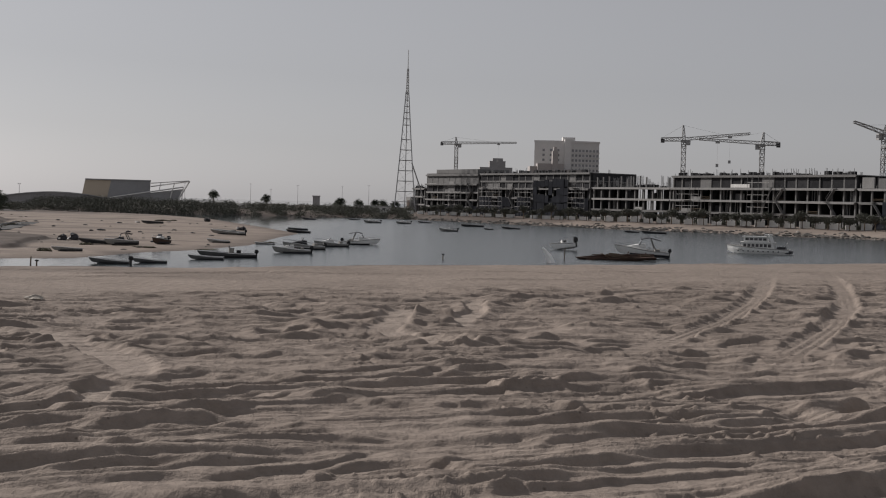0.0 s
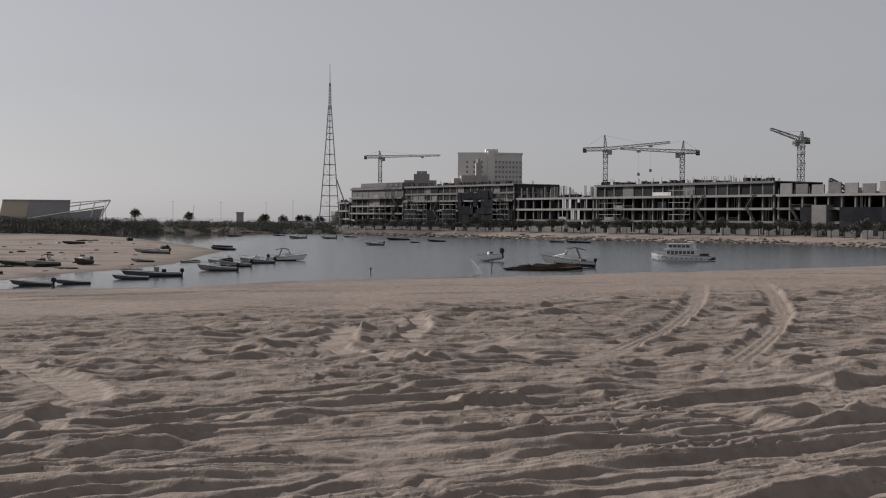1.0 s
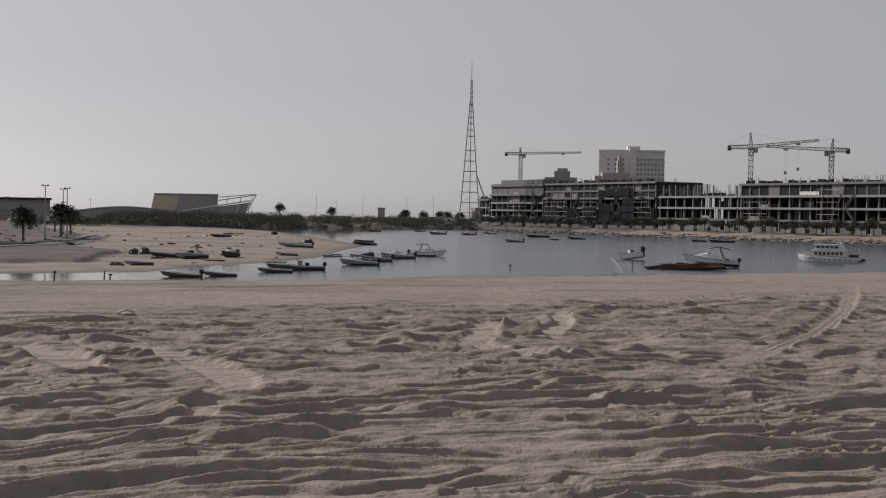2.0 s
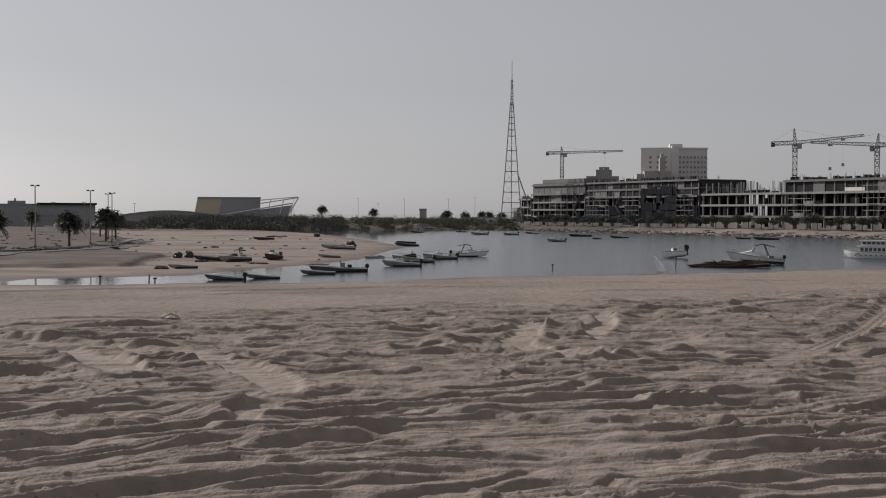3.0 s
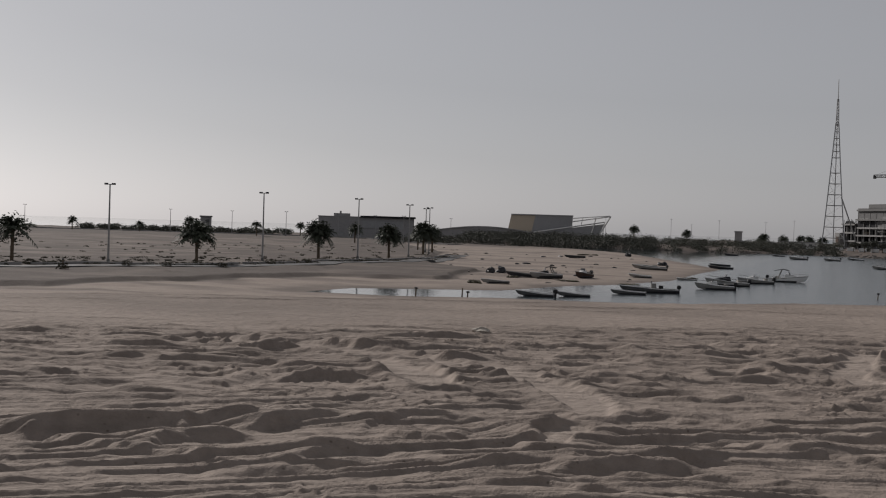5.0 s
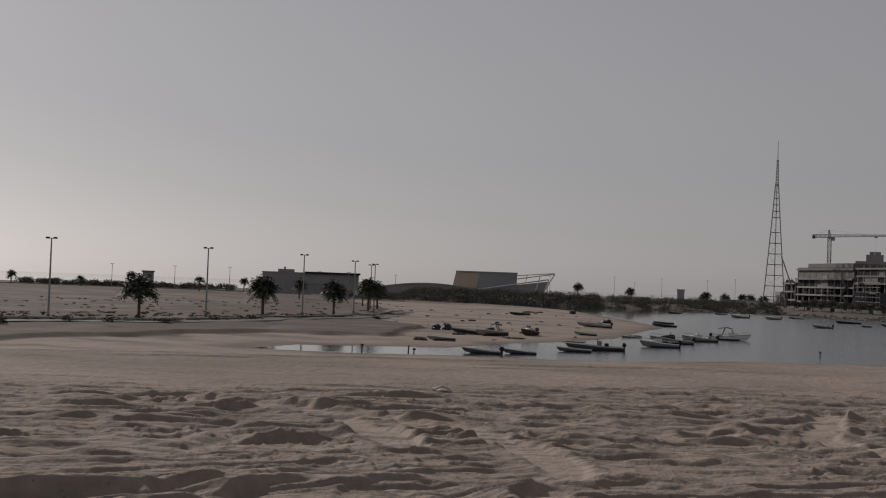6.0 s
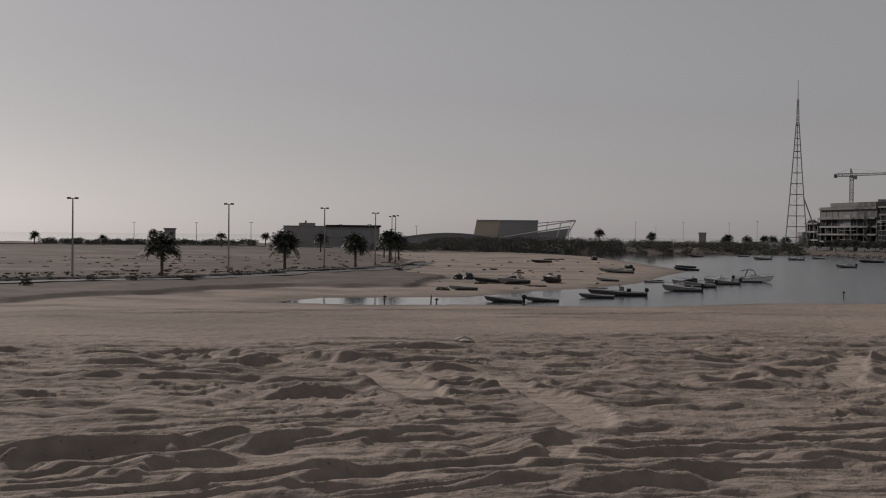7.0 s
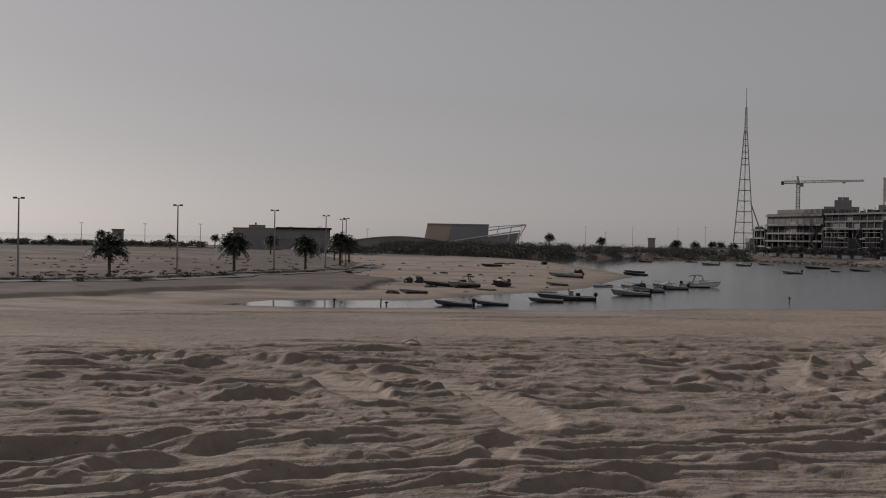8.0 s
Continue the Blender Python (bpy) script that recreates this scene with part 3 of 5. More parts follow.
def frame_block(name, label, x0, x1, levels, depth, bay=5.0, closed=(), nets=(), back=True, roof_extra=True, seed=1, pale=()):
    """A concrete skeleton: columns, floor slabs, inner walls darkened as interior shade, netted bays; levels are floor
    heights over the ground.
    """
    rnd = random.Random(seed)
    block = thing(name, FRONT @ pose(x0, 0, 0), label, "unfinished building", group="construction site")
    ln = x1 - x0
    n = max(1, round(ln / bay))
    top = levels[-1]
    for k in range(n + 1):
        for row, y in enumerate((0.5, depth * 0.45)):
            x = min(max(ln * k / n, 0.4), ln - 0.4)
            part("column", COLUMN, None, block, at=pose(x, y, 0) @ Matrix.Diagonal((1, 1, top, 1)))
    for i, z in enumerate(levels[1:]):
        out = rnd.choice((0, 0, 0.5, 0.9)) if i < len(levels) - 2 else 0.4
        s = Shape().box(-0.3, ln + 0.3, -out, depth, z - 0.32, z)
        s.box(0, ln, -out - 0.05, 0.3 - out, z - 0.75, z + 0.02)
        part("floor_slab", s, CONCRETE_PALE if i in pale else CONCRETE, block)
    if back:
        # near-black colour stands for the shade deep inside the frame
        part("back_wall", Shape().box(0, ln, depth, depth + 0.4, 0, top), CONCRETE_DARK, block, "inner wall coloured near black for the unlit interior")
    for k in range(0, n + 1, 2 if back else 1):
        if back or rnd.random() < 0.6:
            x = min(max(ln * k / n, 0.2), ln - 0.2)
            deep = depth if back else depth * rnd.uniform(0.35, 0.7)
            part("cross_wall", Shape().box(x - 0.15, x + 0.15, 1.4, deep, 0, top - 0.4 if back else levels[rnd.choice((1, 2, -1))] - 0.4), CONCRETE_DARK, block, "cross wall coloured near black for the unlit interior")
    for k in range(n):
        a, c = ln * k / n, ln * (k + 1) / n
        for i in range(len(levels) - 1):
            z0, z1 = levels[i], levels[i + 1]
            roll = rnd.random()
            if i in closed:
                s = Shape().box(a + 0.1, c - 0.1, 0.1 + rnd.uniform(0, 0.5), 1.0, z0, z1 - 0.35 * rnd.random())
                part("wall_panel", s, CONCRETE_DARK if rnd.random() < 0.8 else CONCRETE, block)
            elif i in nets and roll < 0.75:
                part("scaffold_net", Shape().box(a, c, -0.75, -0.7, z0 + 0.2, z1 + 0.1), NETTING, block, "dark blue scaffold netting")
            elif roll < 0.14:
                part("block_wall", Shape().box(a + 0.4, c - 0.4, 2.2, 2.5, z0, z0 + (z1 - z0 - 0.4) * rnd.choice((1, 1, 0.6))), CONCRETE if roll < 0.06 else CONCRETE_DARK, block)
            elif roll < 0.42:
                props = Shape()
                for q in range(rnd.randint(3, 6)):
                    px = rnd.uniform(a + 0.4, c - 0.4)
                    props.beam((px, 1.0, z0), (px + rnd.uniform(-0.15, 0.15), 1.0, z1 - 0.32), 0.15)
                part("prop_row", props, CRANE_STEEL, block, "thin steel shoring props")
            elif roll < 0.52:
                rail = Shape().beam((a, 0.2, z0 + 1.0), (c, 0.2, z0 + 1.0), 0.12).beam((a, 0.2, z0 + 0.5), (c, 0.2, z0 + 0.5), 0.1)
                part("guard_rail", rail, BARK, block, "timber guard rail")
            elif roll < 0.57:
                part("parapet", Shape().box(a + 0.4, c - 0.4, 0.1, 0.35, z0, z0 + 1.1), CONCRETE_PALE, block)
    if roof_extra:
        for k in range(n * 2):
            if rnd.random() < 0.55:
                x = ln * (k + rnd.random()) / (n * 2)
                part("starter_bars", REBAR, None, block, at=pose(x, rnd.uniform(0.5, depth * 0.5), top - 0.1) @ Matrix.Diagonal((1, 1, rnd.uniform(0.7, 1.9), 1)))
        for k in range(n * 2):
            x, w, h = rnd.uniform(0, ln - 3), rnd.uniform(0.8, 3.0), rnd.uniform(0.4, 1.3)
            part("formwork_crate", Shape().box(x, x + w, 1, 2.4, top, top + h), CONCRETE_DARK, block)
        for k in range(n * 4):
            x, hh = rnd.uniform(0, ln), rnd.uniform(0.6, 2.4)
            part("roof_prop", Shape().beam((x, 0.6, top), (x + rnd.uniform(-0.3, 0.3), 0.6, top + hh), 0.2), CRANE_STEEL, block)
    return block


def stair(block, x, levels):
    """A zigzag stair flight with landings on the face of the frame."""
    s = Shape()
    thick, run = 0.2, 3.2
    for i in range(len(levels) - 1):
        a, c = (x, x + run) if i % 2 == 0 else (x + run, x)
        z0, z1 = levels[i], levels[i + 1]
        s.add([(a, -1.2, z0), (c, -1.2, z1), (c, -1.2, z1 + thick), (a, -1.2, z0 + thick), (a, 0.2, z0), (c, 0.2, z1), (c, 0.2, z1 + thick), (a, 0.2, z0 + thick)],
              [(0, 1, 2, 3), (7, 6, 5, 4), (3, 2, 6, 7), (1, 0, 4, 5), (0, 3, 7, 4), (2, 1, 5, 6)])
        s.box(c - 0.8, c + 0.8, -1.3, 0.2, z1 - 0.2, z1)
        s.beam((a, -1.25, z0 + 1.1), (c, -1.25, z1 + 1.1), 0.12)
    part("stair_flight", s, CONCRETE, block, "raw concrete zigzag stair")


LV = [0, 4.3, 8.6, 12.9, 17.3]
wing = frame_block("unfinished_block", "low unfinished concrete annex with open columns", -13, -1.5, [0, 4.2, 8.1, 12.0], 12, bay=3.6, back=False, roof_extra=True, seed=3, pale=(0, 1, 2))
part("site_office", Shape().box(-3.2, 1.2, -2.0, 4, 0, 7.6), CONCRETE_PALE, wing, "pale cabin at the foot of the frame")
part("red_panel", Shape().box(-1.6, 0.6, -2.15, -2.02, 0.3, 5.8), RUST, wing, "dull red door panel")
left_block = frame_block("unfinished_block", "unfinished concrete block with a closed grey top floor", 0, 46, [0, 3.6, 6.9, 10.4, 14.2, 18.6], 22, closed=(3,), nets=(0,), seed=5, pale=(0, 1, 2), roof_extra=False)
part("upper_wall", Shape().box(0, 45, 0.3, 20, 14.2, 19.2).box(9, 45, 0.2, 18, 19.2, 21.0), CONCRETE, left_block, "plain grey upper wall")
part("white_sheet", Shape().box(2.5, 10.5, -0.9, -0.75, 13.4, 14.3), WHITE_WALL, left_block, "white sheet over the slab edge")
for lx in (38,):
    stair(left_block, lx, [0, 3.6, 6.9, 10.4, 14.2])
mid_block = frame_block("unfinished_block", "unfinished concrete block wrapped in dark scaffold netting", 48, 128, [0, 3.9, 8.2, 12.4, 15.6, 18.9], 24, closed=(3, 4), nets=(0, 1), seed=8, pale=())
rnd = random.Random(77)
for k in range(9):
    for i in range(5):
        if rnd.random() < 0.9:
            a, z0 = 43 + k * 2.7, i * 3.2
            part("scaffold_net", Shape().box(a, a + 2.6, -1.2 - rnd.uniform(0, 0.25), -1.0, z0 + rnd.uniform(-0.2, 0.3), z0 + 3.1 + rnd.uniform(-0.6, 0.4)), NETTING, mid_block, "black scaffold netting")
def scaffold(block, x0, x1, h, seed):
    """Tube scaffold before the face: standards, ledgers and a few boards."""
    rs = random.Random(seed)
    n = max(2, int((x1 - x0) / 2.4))
    for k in range(n + 1):
        x = x0 + (x1 - x0) * k / n
        part("scaffold_standard", Shape().beam((x, -1.9, 0), (x, -1.9, h + rs.uniform(-1, 1.5)), 0.16), CRANE_STEEL, block)
    for i in range(1, int(h / 2.1)):
        part("scaffold_ledger", Shape().beam((x0, -1.9, i * 2.1), (x1, -1.9, i * 2.1), 0.14), CRANE_STEEL, block)
        if rs.random() < 0.6:
            a = rs.uniform(x0, x1 - 4)
            part("scaffold_board", Shape().box(a, a + 4, -1.9, -1.1, i * 2.1, i * 2.1 + 0.12), BARK, block)
for lx in (24,):
    stair(mid_block, lx, [0, 3.9, 8.2, 12.4])
scaffold(mid_block, 2, 20, 15, 5)
scaffold(mid_block, 30, 42, 13, 6)
scaffold(mid_block, 68, 79, 16, 7)
scaffold(left_block, 20, 34, 13, 8)
open_block = frame_block("unfinished_block", "open concrete skeleton with starter bars", 130, 176, LV[:4], 20, bay=5.2, back=False, seed=13, pale=(1, 2))
for k in range(9):
    rnd = random.Random(90 + k)
    for i in range(3):
        if rnd.random() < 0.72:
            # added near-black wall: paints the unlit depth behind the open bays
            part("inner_wall", Shape().box(k * 5.1 + 0.3, k * 5.1 + rnd.choice((2.2, 3.4, 4.8)), 11, 11.3, LV[i], LV[i + 1] - 0.4), CONCRETE_DARK, open_block, "inner wall coloured near black for the unlit interior")
for k in range(26):
    rnd = random.Random(100 + k)
    part("starter_bars", REBAR, None, open_block, at=pose(rnd.uniform(0, 45), rnd.uniform(0.5, 16), 12.8) @ Matrix.Diagonal((1.2, 1.2, rnd.uniform(2.0, 5.0), 1)))
for k in range(12):
    rnd = random.Random(160 + k)
    part("roof_column", COLUMN, None, open_block, at=pose(2 + k * 3.7, rnd.choice((0.8, 9)), 12.9) @ Matrix.Diagonal((0.8, 0.8, rnd.uniform(3.2, 4.8), 1)))
right_block = frame_block("unfinished_block", "unfinished concrete block with pale slab edges and dark top floor", 177, 262, LV, 24, closed=(3,), seed=21, pale=(1, 2))
scaffold(right_block, 4, 16, 13, 9)
scaffold(right_block, 40, 50, 17, 10)
for lx in (52, 74):
    stair(right_block, lx, LV[:4])
part("loading_chute", Shape().beam((46, -1.6, 4), (51, -1.6, 13), 0.5), CONCRETE, right_block, "slanted rubbish chute")
part("white_sheet", Shape().box(31, 40, -0.9, -0.8, 13.0, 14.2), WHITE_WALL, right_block, "white sheet over the slab edge")
end_block = frame_block("unfinished_block", "unfinished concrete block with a row of pale wall panels on top", 263, 352, LV[:4], 26, nets=(0, 1), seed=34, pale=(2,))
for k in range(14):
    part("wall_panel", Shape().box(1 + k * 6.2, 5.6 + k * 6.2, 0.4, 0.9, 13.0, 16.4 - 0.3 * (k % 3)), CONCRETE_PALE if k % 2 == 0 else CONCRETE, end_block, "pale precast wall panel")
part("lift_shaft", Shape().box(15, 20.5, -1.6, 6, 0, 9.4), CONCRETE, end_block, "grey concrete stair core")
stair(end_block, 6, LV[:3])


def lattice(s, a, c, w0, w1, bays, t, vertical=True):
    """A square lattice boom from a to c: four chords, cross bars and diagonals."""
    a, c = Vector(a), Vector(c)
    way = (c - a).normalized()
    side = Vector((0, 1, 0)) if abs(way.y) < 0.9 else Vector((1, 0, 0))
    side = (side - way * side.dot(way)).normalized()
    up = way.cross(side)
    rings = []
    for k in range(bays + 1):
        p, w = a.lerp(c, k / bays), (w0 + (w1 - w0) * k / bays) / 2
        rings.append([p + side * w * sx + up * w * sy for sx, sy in ((1, 1), (1, -1), (-1, -1), (-1, 1))])
    for i in range(4):
        s.beam(rings[0][i], rings[-1][i], t * 1.3)
    for k in range(bays):
        for i in range(4):
            j = (i + 1) % 4
            s.beam(rings[k + 1][i], rings[k + 1][j], t)
            s.beam(rings[k][i], rings[k + 1][j], t * 0.9) if k % 2 else s.beam(rings[k][j], rings[k + 1][i], t * 0.9)
    return s


def tower_crane(label, left, dist, jib_z, turn, jib, counter, rise=0.0, apex=5.0, base=-3.4):
    """A tower crane; turn is the heading of its jib in degrees, jib and counter are lengths, rise lifts the jib's tip."""
    x, y = bearing(left, dist)
    c = thing("tower_crane", pose(x, y, base, 0, 0, turn), label, "crane", group="cranes over the site")
    h = jib_z - base
    part("mast", lattice(Shape(), (0, 0, 0), (0, 0, h), 1.7, 1.7, max(8, int(h / 2.4)), 0.26), CRANE_STEEL, c)
    part("jib", lattice(Shape(), (0.8, 0, h + 0.5), (jib, 0, h + 0.5 + rise), 1.2, 0.7, max(6, int(jib / 2.2)), 0.18), CRANE_STEEL, c)
    part("counter_jib", lattice(Shape(), (-0.8, 0, h + 0.4), (-counter, 0, h + 0.2), 1.5, 1.3, 4, 0.24), CRANE_STEEL, c)
    part("counterweight", Shape().box(-counter - 0.2, -counter + 1.3, -0.7, 0.7, h - 1.1, h + 0.5), CONCRETE_DARK, c, "grey concrete counterweight")
    part("apex", lattice(Shape(), (0, 0, h), (-0.4, 0, h + apex), 1.5, 0.4, 4, 0.22), CRANE_STEEL, c)
    cab = part("cab", Shape().box(0.6, 2.6, -1.6, -0.2, h - 2.0, h + 0.1), CRANE_STEEL, c, "small operator's cab")
    part("cab_window", Shape().box(2.3, 2.64, -1.5, -0.3, h - 1.4, h - 0.3), GLASS_DARK, cab)
    rs = random.Random(int(dist))
    for k in range(3):
        zz = h * rs.uniform(0.6, 0.95)
        part("platform", Shape().box(-1.15, 1.15, -1.15, 1.15, zz, zz + 0.15).box(-1.15, -1.1, -1.15, 1.15, zz + 0.6, zz + 0.9).box(1.1, 1.15, -1.15, 1.15, zz + 0.6, zz + 0.9), CRANE_STEEL, c)
    part("slewing_ring", Shape().beam((0, 0, h - 1.0), (0, 0, h - 0.2), 2.4, 2.4, 10), CRANE_STEEL, c)
    part("tie_cable", Shape().beam((-0.4, 0, h + apex), (jib * 0.6, 0, h + 0.9 + rise * 0.6), 0.06).beam((-0.4, 0, h + apex), (-counter, 0, h + 0.6), 0.08), CRANE_STEEL, c)
    if jib > 16:
        part("trolley", Shape().box(jib * 0.7 - 0.8, jib * 0.7 + 0.8, -0.7, 0.7, h - 0.7 + rise * 0.7, h - 0.1 + rise * 0.7), CRANE_STEEL, c)
        hook = part("hook_cable", Shape().beam((jib * 0.7, 0, h - 0.5 + rise * 0.7), (jib * 0.7, 0, h - 8), 0.05), CRANE_STEEL, c)
        part("hook_block", Shape().box(jib * 0.7 - 0.5, jib * 0.7 + 0.5, -0.4, 0.4, h - 9, h - 7.8), CRANE_STEEL, hook)
    return c


tower_crane("tower crane with a level jib over the closed block", -2.22, 690, 34.0, 2, 33, 8.5, rise=1.0, apex=3.6)
tower_crane("tower crane with a slightly raised long jib", -12.4, 520, 29.4, -12, 26, 9, rise=2.6, apex=6.0)
tower_crane("tower crane with its jib swung sideways", -15.8, 500, 27.2, 164, 24, 6.5, rise=1.2, apex=4.6)
tower_crane("tower crane seen nearly end on", -20.9, 455, 28.8, 203, 14, 3.4, rise=3.0, apex=3.2)
luff = thing("mobile_crane", FRONT @ pose(288, 4, 12.9), "dark folded crane boom lying on the roof", "crane")
part("boom", lattice(Shape(), (0, 0, 0.8), (-7.5, 0, 4.4), 1.1, 0.9, 5, 0.3), DARK_HULL, luff)
part("carrier", Shape().box(-1, 3.4, -1, 1, 0, 1.8), DARK_HULL, luff)

# ---------------------------------------------------------------- radio mast
mx, my = bearing(0.06, 610)
mast = thing("radio_mast", pose(mx, my, -3.4), "tall tapering lattice radio mast of pale steel", "mast")
MAST_H = 78.2
s = Shape()
prof = [(0, 6.0), (10, 4.9), (24, 3.6), (40, 2.2), (58, 0.75)]


def mast_r(z):
    return float(np.interp(z, [p[0] for p in prof], [p[1] for p in prof]))


legs = [[Vector((math.cos(a) * mast_r(z), math.sin(a) * mast_r(z), z)) for z in range(0, 59, 2)] for a in (math.pi / 2, math.pi * 7 / 6, math.pi * 11 / 6)]
for k, leg in enumerate(legs):
    w = 0.24 if k else 0.2
    ls = Shape().loft([[(p.x - w, p.y - w, p.z), (p.x + w, p.y - w, p.z), (p.x + w, p.y + w, p.z), (p.x - w, p.y + w, p.z)] for p in leg])
    part("leg", ls, STEEL, mast)
for z in range(4, 58, 1):
    dz = 5 if z < 40 else 3
    if z % dz:
        continue
    ring = [Vector((math.cos(a) * mast_r(z), math.sin(a) * mast_r(z), z)) for a in (math.pi / 2, math.pi * 7 / 6, math.pi * 11 / 6)]
    nxt = [Vector((math.cos(a) * mast_r(z + dz), math.sin(a) * mast_r(z + dz), min(z + dz, 58))) for a in (math.pi / 2, math.pi * 7 / 6, math.pi * 11 / 6)]
    rs, bs = Shape(), Shape()
    for i in range(3):
        rs.beam(ring[i], ring[(i + 1) % 3], 0.34)
        bs.beam(ring[i], nxt[(i + 1) % 3], 0.09)
    part("ring_brace", rs, STEEL, mast)
    part("diagonal_brace", bs, STEEL, mast)
part("antenna_section", lattice(Shape(), (0, 0, 57), (0, 0, 69), 1.3, 0.7, 9, 0.26), STEEL, mast, "slender upper antenna section")
part("whip", Shape().beam((0, 0, 68), (0, 0, MAST_H), 0.45, 0.28), STEEL, mast)
part("stay", Shape().beam((2.9, -0.6, 24), (8.6, -2.0, 8), 0.6).beam((8.6, -2.0, 8), (11, -2, 0), 0.6), CRANE_STEEL, mast, "dark slanting stay")

# ---------------------------------------------------------------- apartment tower and lower roofs behind the site
tx, ty = bearing(-7.25, 920)
tower = thing("apartment_tower", pose(tx, ty, -3.4), "beige high-rise with banded windows behind the site", "tower block")
WINDOW_TALL = Shape().box(-0.9, 0.9, -0.12, 0.25, 0, 2.0).mesh("window", GLASS_HAZED)


def tower_wing(heading, length, depth, h, floors, cols, slots):
    """One wing: a wall with ledges between floors and rows of windows."""
    m = pose(0, 0, 0, 0, 0, heading)
    part("wall", Shape().box(0, length, 0, depth, 0, h), STONE_HAZED, tower, at=m)
    fh = 3.55
    for f in range(floors):
        z = h - 3.0 - (f + 1) * fh
        part("ledge", Shape().box(-0.3, length + 0.3, -0.45, 0.1, z - 0.75, z - 0.3), STONE_HAZED, tower, at=m)
        for k in range(cols):
            if k in slots:
                continue
            part("window", WINDOW_TALL, None, tower, at=m @ pose(length * (k + 0.5) / cols, 0, z) @ Matrix.Diagonal((length / cols / 3.0, 1, 0.85, 1)))
    part("parapet", Shape().box(-0.4, length + 0.4, -0.5, depth, h, h + 1.3), STONE_HAZED, tower, at=m)


RUSTIC = material("brownish_render", (0.40, 0.37, 0.355), (0.31, 0.29, 0.28), scale=0.15, fine=2.0, bump=0.1)
tower_wing(10, 24, 18, 51.0, 10, 9, ())
tower_wing(170, 24, -18, 51.0, 9, 9, (0, 1, 3, 5, 7, 8))
WHITE_SLOT = Shape().box(-0.8, 0.8, -0.2, 0.2, 0, 1.7).mesh("balcony_panel", WHITE_WALL)
for f in range(7):
    for u in (8.2, 9.9, 15.4):
        part("balcony_panel", WHITE_SLOT, None, tower, at=pose(0, 0, 0, 0, 0, 170) @ pose(u, 0, 48.0 - (f + 2) * 3.55), label="white balcony front")
part("corner_pier", Shape().box(-2.2, 2.6, -1.2, 6, 0, 53.2), STONE_HAZED, tower)
part("roof_house", Shape().box(-3, 6, 5, 12, 50, 55), STONE_HAZED, tower)
part("lower_wing", Shape().box(-28, -8, -10, 8, 0, 33).box(-23, -4, -14, -2, 0, 35).box(-12.5, -8.5, -15, -9, 0, 44).box(-11.5, -9.5, -14, -10, 44, 47).box(-2, 10, -16, -3, 0, 31), RUSTIC, tower, "lower stepped wings")
px, py = bearing(-4.15, 720)
stepped = thing("stepped_building", pose(px, py, -3.4), "grey stepped roof building behind the site", "building")
part("body", Shape().box(-10.5, 8.0, 0, 14, 0, 26.0), RENDER_GREY, stepped)
part("upper_storey", Shape().box(-5.0, 4.0, 0.5, 10, 26, 29.6), RENDER_GREY, stepped)
part("penthouse", Shape().box(-3.2, 2.6, 1, 8, 29.6, 31.2), RENDER_GREY, stepped)
for k in range(6):
    part("window", WINDOW_TALL, None, stepped, at=pose(-8.6 + k * 3.0, 0, 21.5))

# ---------------------------------------------------------------- slanted hall with an open steel frame, across the inlet
hx, hy = bearing(12.8, 690)
hall = thing("slanted_hall", pose(hx, hy, -3.4, 0, 0, 12.8), "sloping box-shaped hall, beige end and grey side", "building")
part("beige_end", Shape().add([(-19, 0, 0), (-2.5, 0, 0), (-2.5, 14, 0), (-19, 14, 0), (-16.5, 0, 12.6), (-3.2, 0, 12.6), (-3.2, 14, 12.6), (-16.5, 14, 12.6)],
     [(0, 3, 2, 1), (4, 5, 6, 7), (0, 1, 5, 4), (1, 2, 6, 5), (2, 3, 7, 6), (3, 0, 4, 7)]), STONE_BEIGE, hall, "beige stone end wall")
part("grey_side", Shape().add([(-6.0, -0.4, 0), (16.5, -0.4, 0), (16.5, 13, 0), (-6.0, 13, 0), (-3.3, -0.4, 12.4), (17, -0.4, 12.4), (17, 13, 12.4), (-3.3, 13, 12.4)],
     [(0, 3, 2, 1), (4, 5, 6, 7), (0, 1, 5, 4), (1, 2, 6, 5), (2, 3, 7, 6), (3, 0, 4, 7)]), STONE_GREY, hall, "flat grey cladding")
part("roof_edge", Shape().box(-16.6, 17.2, -0.8, 14.2, 12.4, 13.0), STONE_GREY, hall)
part("lower_wing", Shape().add([(8, -1, 0), (30, -1, 0), (30, 12, 0), (8, 12, 0), (8, -1, 5.0), (34, -1, 8.8), (34, 12, 8.8), (8, 12, 5.0)],
     [(0, 3, 2, 1), (4, 5, 6, 7), (0, 1, 5, 4), (1, 2, 6, 5), (2, 3, 7, 6), (3, 0, 4, 7)]), STONE_GREY, hall, "low grey wing with rising roof")
